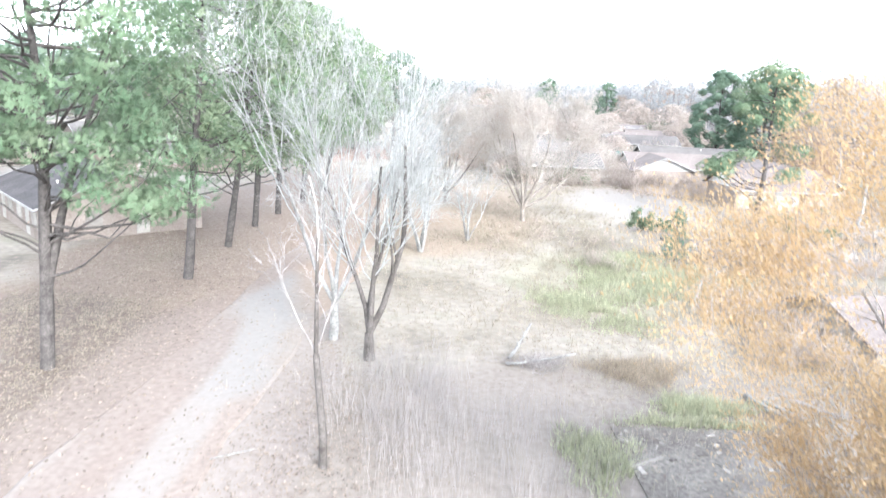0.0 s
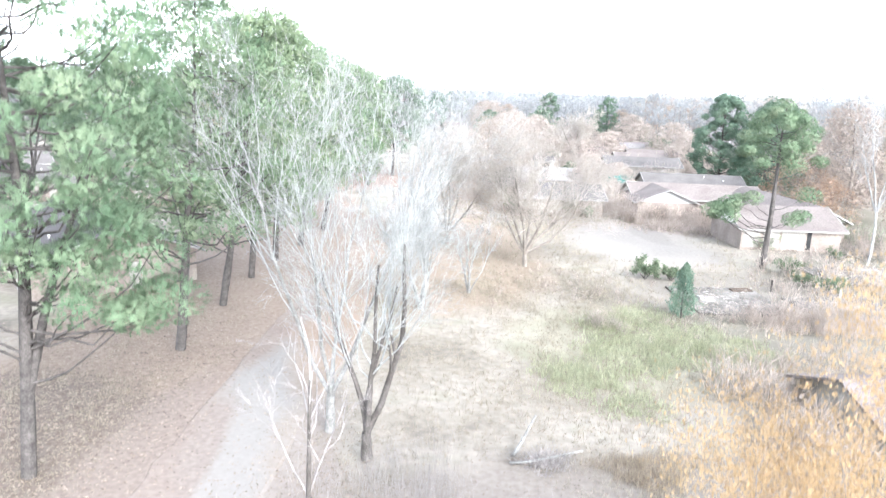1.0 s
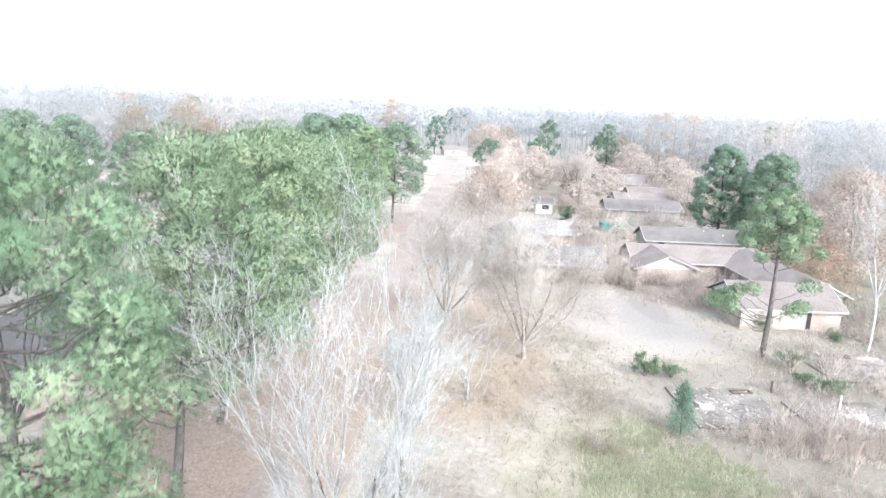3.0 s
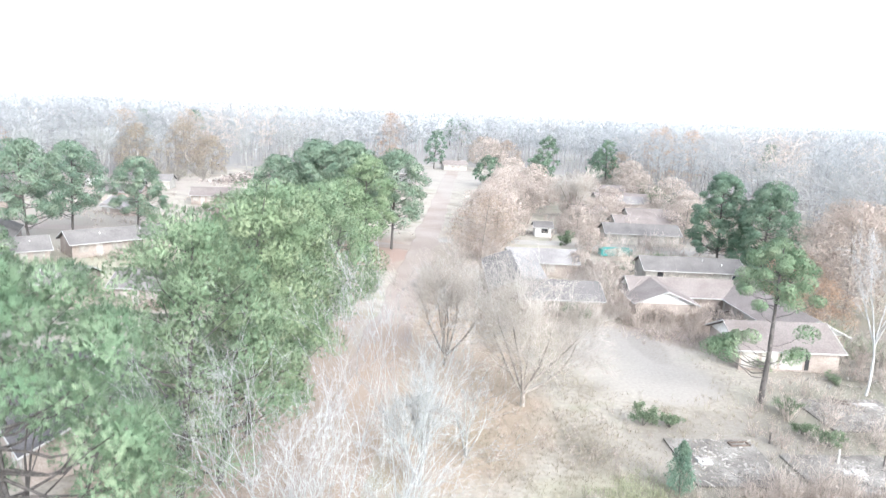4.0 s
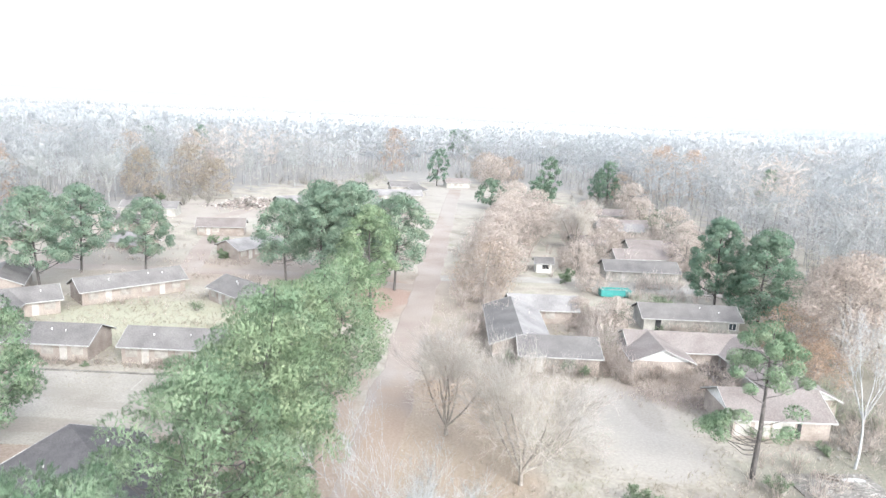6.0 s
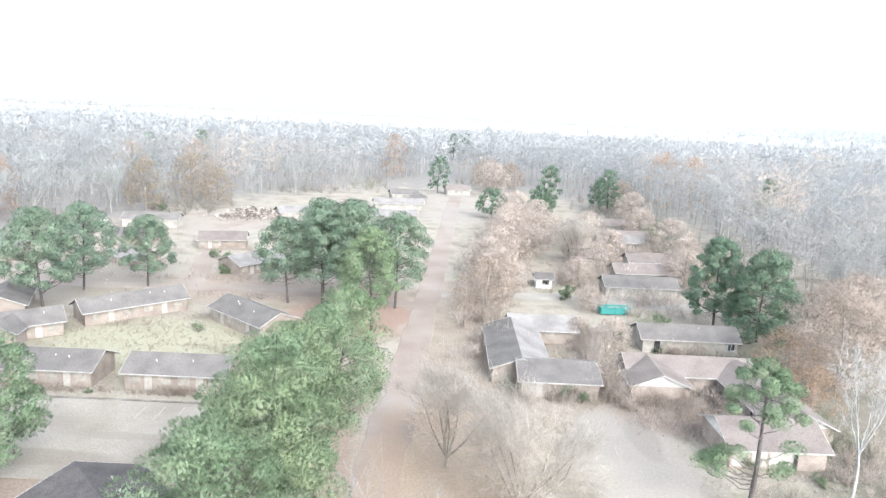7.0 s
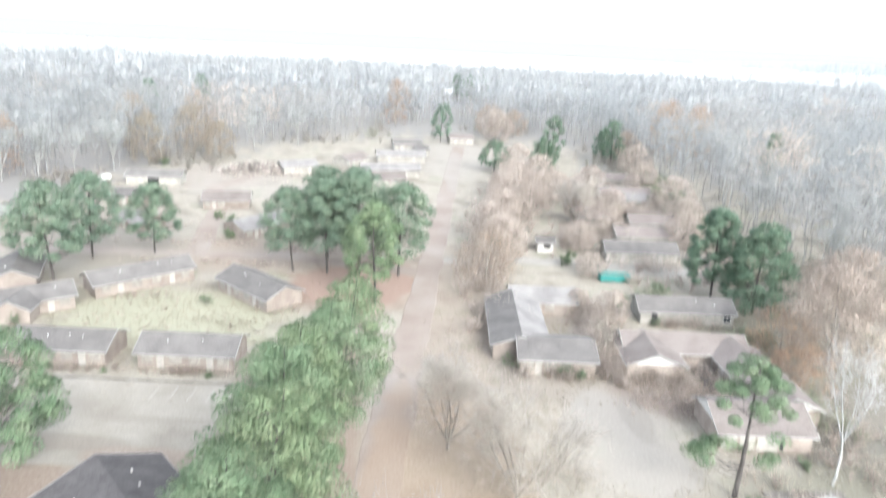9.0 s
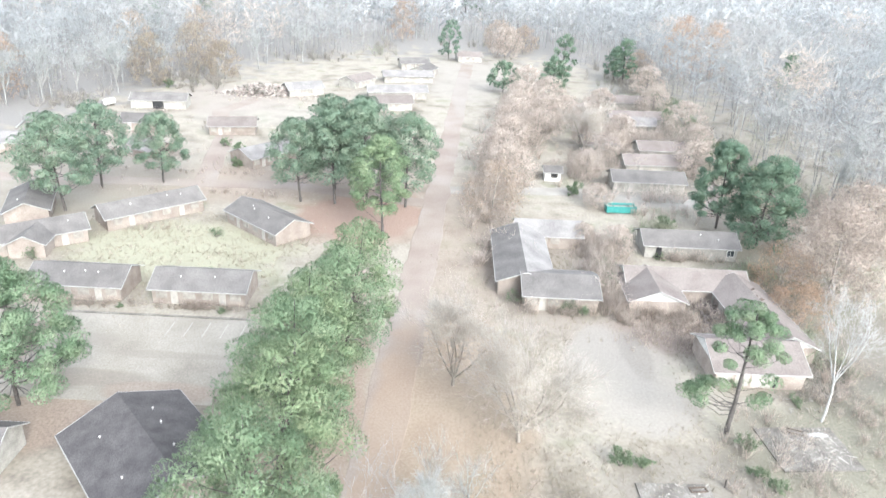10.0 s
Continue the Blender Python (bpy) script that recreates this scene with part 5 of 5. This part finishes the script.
shrub("dark round shrub on the lawn", -39, 103.5, 1.2, 2, LEAF_GREEN, 6, 800)
shrub("dark round shrub by the lane", -59, 176, 2.2, 3, LEAF_GREEN, 7, 800, 0.3)

# ---- loose things ----
root = tagged(new("dumpster"), "teal steel roll-off dumpster full of debris", "dumpster")
v, f = joined([box(-3.35, 3.35, -1.2, -1.1, 0.15, 1.7), box(-3.35, 3.35, 1.1, 1.2, 0.15, 1.7), box(-3.35, -3.25, -1.1, 1.1, 0.15, 1.7), box(3.25, 3.35, -1.1, 1.1, 0.15, 1.7), box(-3.3, 3.3, -1.1, 1.1, 0.15, 0.3)])
part("body", tri_mesh("body", v, f, TEAL), root)
for k in range(7):
    x = -3.1 + k * 1.03
    part("rib", tri_mesh("rib", *box(x - 0.06, x + 0.06, -1.28, -1.2, 0.15, 1.66), TEAL), root)
part("rim", tri_mesh("rim", *joined([box(-3.42, 3.42, -1.3, -1.08, 1.7, 1.82), box(-3.42, 3.42, 1.08, 1.3, 1.7, 1.82)]), TEAL), root)
rd = np.random.default_rng(8)
bits = [box(-rd.uniform(0.2, 0.9), rd.uniform(0.2, 0.9), -0.12, 0.12, -0.1, 0.1) for _ in range(40)]
part("contents", tri_mesh("contents", *joined([box(-3.2, 3.2, -1.08, 1.08, 0.3, 1.25)] + [(turned(v, rd.uniform(0, 180), (rd.uniform(-2.4, 2.4), rd.uniform(-0.5, 0.5), rd.uniform(1.2, 1.5))), f) for v, f in bits]), DEBRIS), root, "broken boards and rubbish")
for s in (-0.8, 0.8):
    part("skid", tri_mesh("skid", *box(-3.3, 3.3, s - 0.08, s + 0.08, 0, 0.15), RUST), root)
root.matrix_world = pose(34.8, 141.4, 0, 0, 0, 3)
root.scale = (0.93, 0.95, 0.84)


def slab(label, cx, cy, w, d, deg, h=0.14, seed=1, n=60):
    r = np.random.default_rng(seed)
    V, F = box(-w / 2, w / 2, -d / 2, d / 2, -0.3, h)
    root = tagged(new("concrete_slab", tri_mesh("concrete_slab", turned(V, deg, (cx, cy, 0)), F, CONCRETE)), label, "slab")
    out = []
    for k in range(n):
        a, b, c = r.uniform(0.04, 0.2) * (1 if k % 11 else 4), r.uniform(0.03, 0.1), r.uniform(0.01, 0.05)
        v, f = box(-a, a, -b, b, 0, c)
        out.append((turned(v, r.uniform(0, 360), (np.clip(r.normal() * 0.25, -0.46, 0.46) * w, np.clip(r.normal() * 0.25, -0.46, 0.46) * d, h)), f))
    v, f = joined(out)
    tagged(new("rubble", tri_mesh("rubble", turned(v, deg, (cx, cy, 0)), f, DEBRIS)), "scattered boards and rubble on a bare slab", "rubble", kind="stuff")


slab("bare concrete foundation slab strewn with rubble", 23.6, 57.0, 7.6, 7.8, 2, seed=1, n=300)
slab("bare concrete foundation slab strewn with rubble", 33.4, 55.6, 8.8, 6.6, 4, seed=2, n=340)
slab("bare concrete foundation slab strewn with rubble", 40.6, 67.6, 9.2, 7.2, 5, seed=3, n=420)


def loose(name, label, cat, cx, cy, deg, bits, material, z=0.14):
    """Boards lying or standing together: bits of (x0, x1, y0, y1, z0, z1)."""
    v, f = joined([box(*q) for q in bits])
    return tagged(new(name, tri_mesh(name, turned(v, deg, (cx, cy, z)), f, material)), label, cat)


loose("board_frame", "dark broken board frame lying on a slab", "board frame", 26.0, 60.1, 8, [(-0.9, 0.9, -0.35, -0.25, 0, 0.12), (-0.9, 0.9, 0.25, 0.35, 0.02, 0.14), (-0.9, -0.75, -0.25, 0.25, 0, 0.12), (0.75, 0.9, -0.25, 0.25, 0, 0.12)], DARK_WOOD)
loose("board_frame", "dark broken board frame lying on a slab", "board frame", 40.3, 70.4, -20, [(-1.0, 1.0, -0.4, -0.3, 0, 0.12), (-0.9, 0.9, 0.3, 0.4, 0.02, 0.14), (-1.0, -0.85, -0.3, 0.3, 0, 0.12)], DARK_WOOD)
loose("sheeting", "torn white sheeting on a slab", "debris", 21.8, 56.7, 20, [(-0.7, 0.5, -0.45, -0.1, 0, 0.08), (-0.2, 0.6, -0.1, 0.3, 0.05, 0.16), (-0.7, -0.3, 0.0, 0.5, 0.02, 0.3)], TRIM)
loose("sheeting", "torn white sheeting on a slab", "debris", 33.4, 55.8, -10, [(-0.8, 0.5, -0.4, 0.3, 0, 0.1), (-0.1, 0.9, -0.2, 0.5, 0.04, 0.2)], TRIM)
loose("sheeting", "torn white sheeting on a slab", "debris", 42.6, 70.0, 8, [(-1.1, 1.0, -0.35, 0.3, 0, 0.1), (0.2, 1.3, -0.5, 0.0, 0.04, 0.14)], TRIM)
loose("plank", "long grey plank lying in weeds", "plank", 28.35, 54.6, 0, [(-0.1, 0.1, -2.2, 2.2, 0.0, 0.06)], DEBRIS, 0.05)
for x, y, h, m in ((29, 60.9, 1.0, GREY_BARK), (33.1, 57.5, 1.3, WHITE), (36.8, 57.3, 1.1, GREY_BARK)):
    loose("post", "short weathered post standing by a slab", "post", x, y, 0, [(-0.06, 0.06, -0.06, 0.06, -0.2, h)], m, 0.0)
slab("cracked concrete slab in weeds", 9.9, 21.4, 6.4, 5.2, 1, 0.035, seed=4, n=40)


def heap(name, label, cx, cy, rx, ry, h, n, size, material, seed):
    r = np.random.default_rng(seed)
    out = []
    for k in range(n):
        q = r.normal(size=2) * 0.45
        z = h * max(0.0, 1 - q @ q * 1.2) * r.uniform(0.2, 1)
        a, b, c = size * r.uniform(0.3, 1.4), size * r.uniform(0.08, 0.3), size * r.uniform(0.05, 0.2)
        v, f = box(-a, a, -b, b, -c, c)
        m = np.array(pose(cx + q[0] * rx, cy + q[1] * ry, z + c, r.uniform(-35, 35), r.uniform(-35, 35), r.uniform(0, 360)))
        out.append((v @ m[:3, :3].T + m[:3, 3], f))
    return tagged(new(name, tri_mesh(name, *joined(out), material)), label, "rubble", kind="stuff")


heap("rubble_heap", "wide heap of broken brick and boards", -65.5, 240, 15, 5, 3.4, 900, 0.6, DEBRIS_RED, 1)
heap("rubble_heap", "pale broken boards on the heap", -67, 239, 13, 4, 3.8, 200, 0.9, DEBRIS, 2)
heap("collapsed_roof", "collapsed pieces of brown roof beside a house", 39.4, 98.0, 2.4, 5, 1.0, 70, 0.8, SHINGLE_BROWN, 5)
heap("rubble_heap", "low rubble and pale boards in weeds", 45.5, 76.5, 4, 3, 0.3, 40, 0.3, DEBRIS, 6)

# parking stripes
for k in range(5):
    x = -38.6 + 2.5 * k
    V, F = box(x - 0.06, x + 0.06, 84.6, 88.4, 0.02, 0.056)
    tagged(new("parking_stripe", tri_mesh("parking_stripe", V, F, FADED)), "faded white painted parking stripe", "road marking", "parking stripes", "structure")

for k, (x, y, h, w) in enumerate(((10.0, 98.6, 2.2, 2.4), (17.6, 96.4, 2.4, 1.6), (19.7, 95.8, 2.0, 1.5), (24.5, 104, 3.0, 3.0), (-68.5, 105.6, 2.6, 2.2), (-42.5, 118.5, 2.0, 3.0), (-48, 91.8, 0.6, 3.0), (-33, 91.6, 0.6, 3.0), (34.6, 126.5, 3.2, 4.5), (42, 134, 2.2, 3.5), (31.5, 124, 2.6, 3.5), (37, 118, 1.4, 3), (52, 112, 2.4, 3), (-54, 170, 2.6, 4), (-51, 160, 2.0, 4), (36.5, 79, 1.8, 3), (43, 76, 1.2, 3), (70, 205, 5, 6), (72, 236, 6, 7), (70, 190, 5, 6), (-100, 244, 3, 4), (66, 226, 5, 6), (68, 178, 5, 6), (63, 168, 4, 5), (70, 252, 5, 6), (72, 216, 5, 6), (61, 141, 3, 6), (69, 141, 4, 7), (74, 166, 5, 6))):
    shrub("green shrub grown up beside an empty house", x, y, h, w, LEAF_GREEN, 30 + k, 700 if y < 130 else 900, 0.16 if y < 130 else 0.4)


def bent_tube(pts, rads, sides, r):
    """One closed tube through points, with shared rings."""
    P, n = np.array(pts), len(pts)
    a, b = across(unit(P[-1] - P[0])[None], r)
    an = np.arange(sides) * 2 * np.pi / sides
    ring = np.cos(an)[:, None] * a + np.sin(an)[:, None] * b
    V = (P[:, None] + ring[None] * np.array(rads)[:, None, None]).reshape(-1, 3)
    i, j = np.arange(sides), (np.arange(sides) + 1) % sides
    T = [np.stack([k * sides + i, k * sides + j, (k + 1) * sides + j, (k + 1) * sides + i], 1) for k in range(n - 1)]
    quads = np.concatenate(T)
    tris = np.concatenate([quads[:, [0, 1, 2]], quads[:, [0, 2, 3]]])
    caps = [(0, k + 1, k) for k in range(1, sides - 1)] + [((n - 1) * sides, (n - 1) * sides + k, (n - 1) * sides + k + 1) for k in range(1, sides - 1)]
    return V, np.concatenate([tris, caps])


def log(label, x, y, length, rad, deg, rise, seed):
    """A fallen trunk with a few broken branch stubs."""
    r = np.random.default_rng(seed)
    d = np.array([math.cos(radians(deg)), math.sin(radians(deg)), rise])
    pts, dirs, rads = limb(r, np.array([0, 0, rad]), unit(d), length, rad, 6, 0.05, 0.0, [], 0.5)
    ob = tagged(new("log", tri_mesh("log", *bent_tube(pts, rads, 7, r), PALE_BARK, True)), label, "log")
    ob.location = (x, y, 0)
    for i in (2, 3, 4):
        q, _, w = limb(r, pts[i], off(r, dirs[i], 50), length * 0.2, rads[i] * 0.4, 2, 0.2, 0.1, [])
        part("branch_stub", tri_mesh("branch_stub", *bent_tube(q, w, 5, r), PALE_BARK, True), ob)
    return ob


log("pale fallen branch leaning on a brush pile", 3.4, 30.2, 2.4, 0.09, 50, 0.5, 1)
log("pale fallen branch across a brush pile", 3.2, 29.6, 3.4, 0.07, 5, 0.06, 2)
log("pale fallen log in weeds", 13.0, 27.0, 3.0, 0.12, -70, 0.02, 3)
log("pale fallen log in weeds", 13.4, 26.8, 3.0, 0.1, -65, 0.02, 4)
log("thin fallen branch on the road edge", -7.2, 20.5, 1.6, 0.03, 30, 0.02, 5)
log("fallen bare trunk at the edge of the woods", -117, 183, 16, 0.3, 106, 0.16, 6)
weed_field("brush_pile", "low pile of grey cut brush", 260, 4.6, 29.8, 1.3, 0.8, 0.9, 0.02, TWIG_GREY, 1.6, 12, 4, "brush pile")
weed_field("brush_pile", "tangle of grey twigs at the foot of a pine", 120, -19.5, 26.5, 1.2, 0.8, 1.2, 0.02, PALE_BARK, 1.2, 13, 3, "brush pile")

# white tank by the garage
tank = tagged(new("storage_tank"), "white round storage tank beside the garage", "tank")
V, T = tubes(np.array([(-1.6, 0, 1.3, 1.6, 0, 1.3, 1.0, 1.0), (-1.6, 0, 1.3, -2.0, 0, 1.3, 1.0, 0.45), (1.6, 0, 1.3, 2.0, 0, 1.3, 1.0, 0.45)]), 14, np.random.default_rng(1))
part("shell", tri_mesh("shell", V, T, WHITE, True), tank)
for sx in (-1.1, 1.1):
    part("saddle", tri_mesh("saddle", *box(sx - 0.15, sx + 0.15, -0.7, 0.7, 0, 0.6), CONCRETE), tank)
tank.matrix_world = pose(-106, 213, 0, 0, 0, 60)


def leaf_litter(label, n, cx, cy, rx, ry, size, material, seed):
    """Loose fallen leaves lying on the ground."""
    r = np.random.default_rng(seed)
    p = np.stack([cx + rx * r.normal(size=n) * 0.5, cy + ry * r.normal(size=n) * 0.5, np.full(n, 0.03)], 1)
    an = r.uniform(0, 2 * np.pi, n)
    a = np.stack([np.cos(an), np.sin(an), r.uniform(-0.3, 0.3, n)], 1)
    b = np.stack([-np.sin(an), np.cos(an), r.uniform(-0.3, 0.3, n)], 1) * 0.5
    w = (size * r.uniform(0.5, 1.3, n))[:, None]
    V = np.stack([p - a * w, p + b * w, p + a * w, p - b * w], 1).reshape(-1, 3)
    V[:, 2] += 0.02
    return tagged(new("leaf_litter", tri_mesh("leaf_litter", V, np.arange(4 * n).reshape(-1, 4), material)), label, "leaf litter", kind="stuff")


FALLEN = mat("fallen_leaves", [(0.14, 0.112, 0.09), (0.215, 0.18, 0.15)], 2.0, bump=0, spread=0.45, island=True)
leaf_litter("brown fallen leaves and needles under the pines", 20000, -18, 34, 8, 26, 0.08, FALLEN, 1)
leaf_litter("brown fallen leaves beside the road", 8000, -4, 22, 4, 14, 0.06, FALLEN, 2)
leaf_litter("brown fallen leaves in the open field", 9000, 9, 36, 10, 18, 0.06, FALLEN, 3)
leaf_litter("brown fallen leaves round ruined houses", 3000, 40, 88, 10, 24, 0.1, FALLEN, 4)
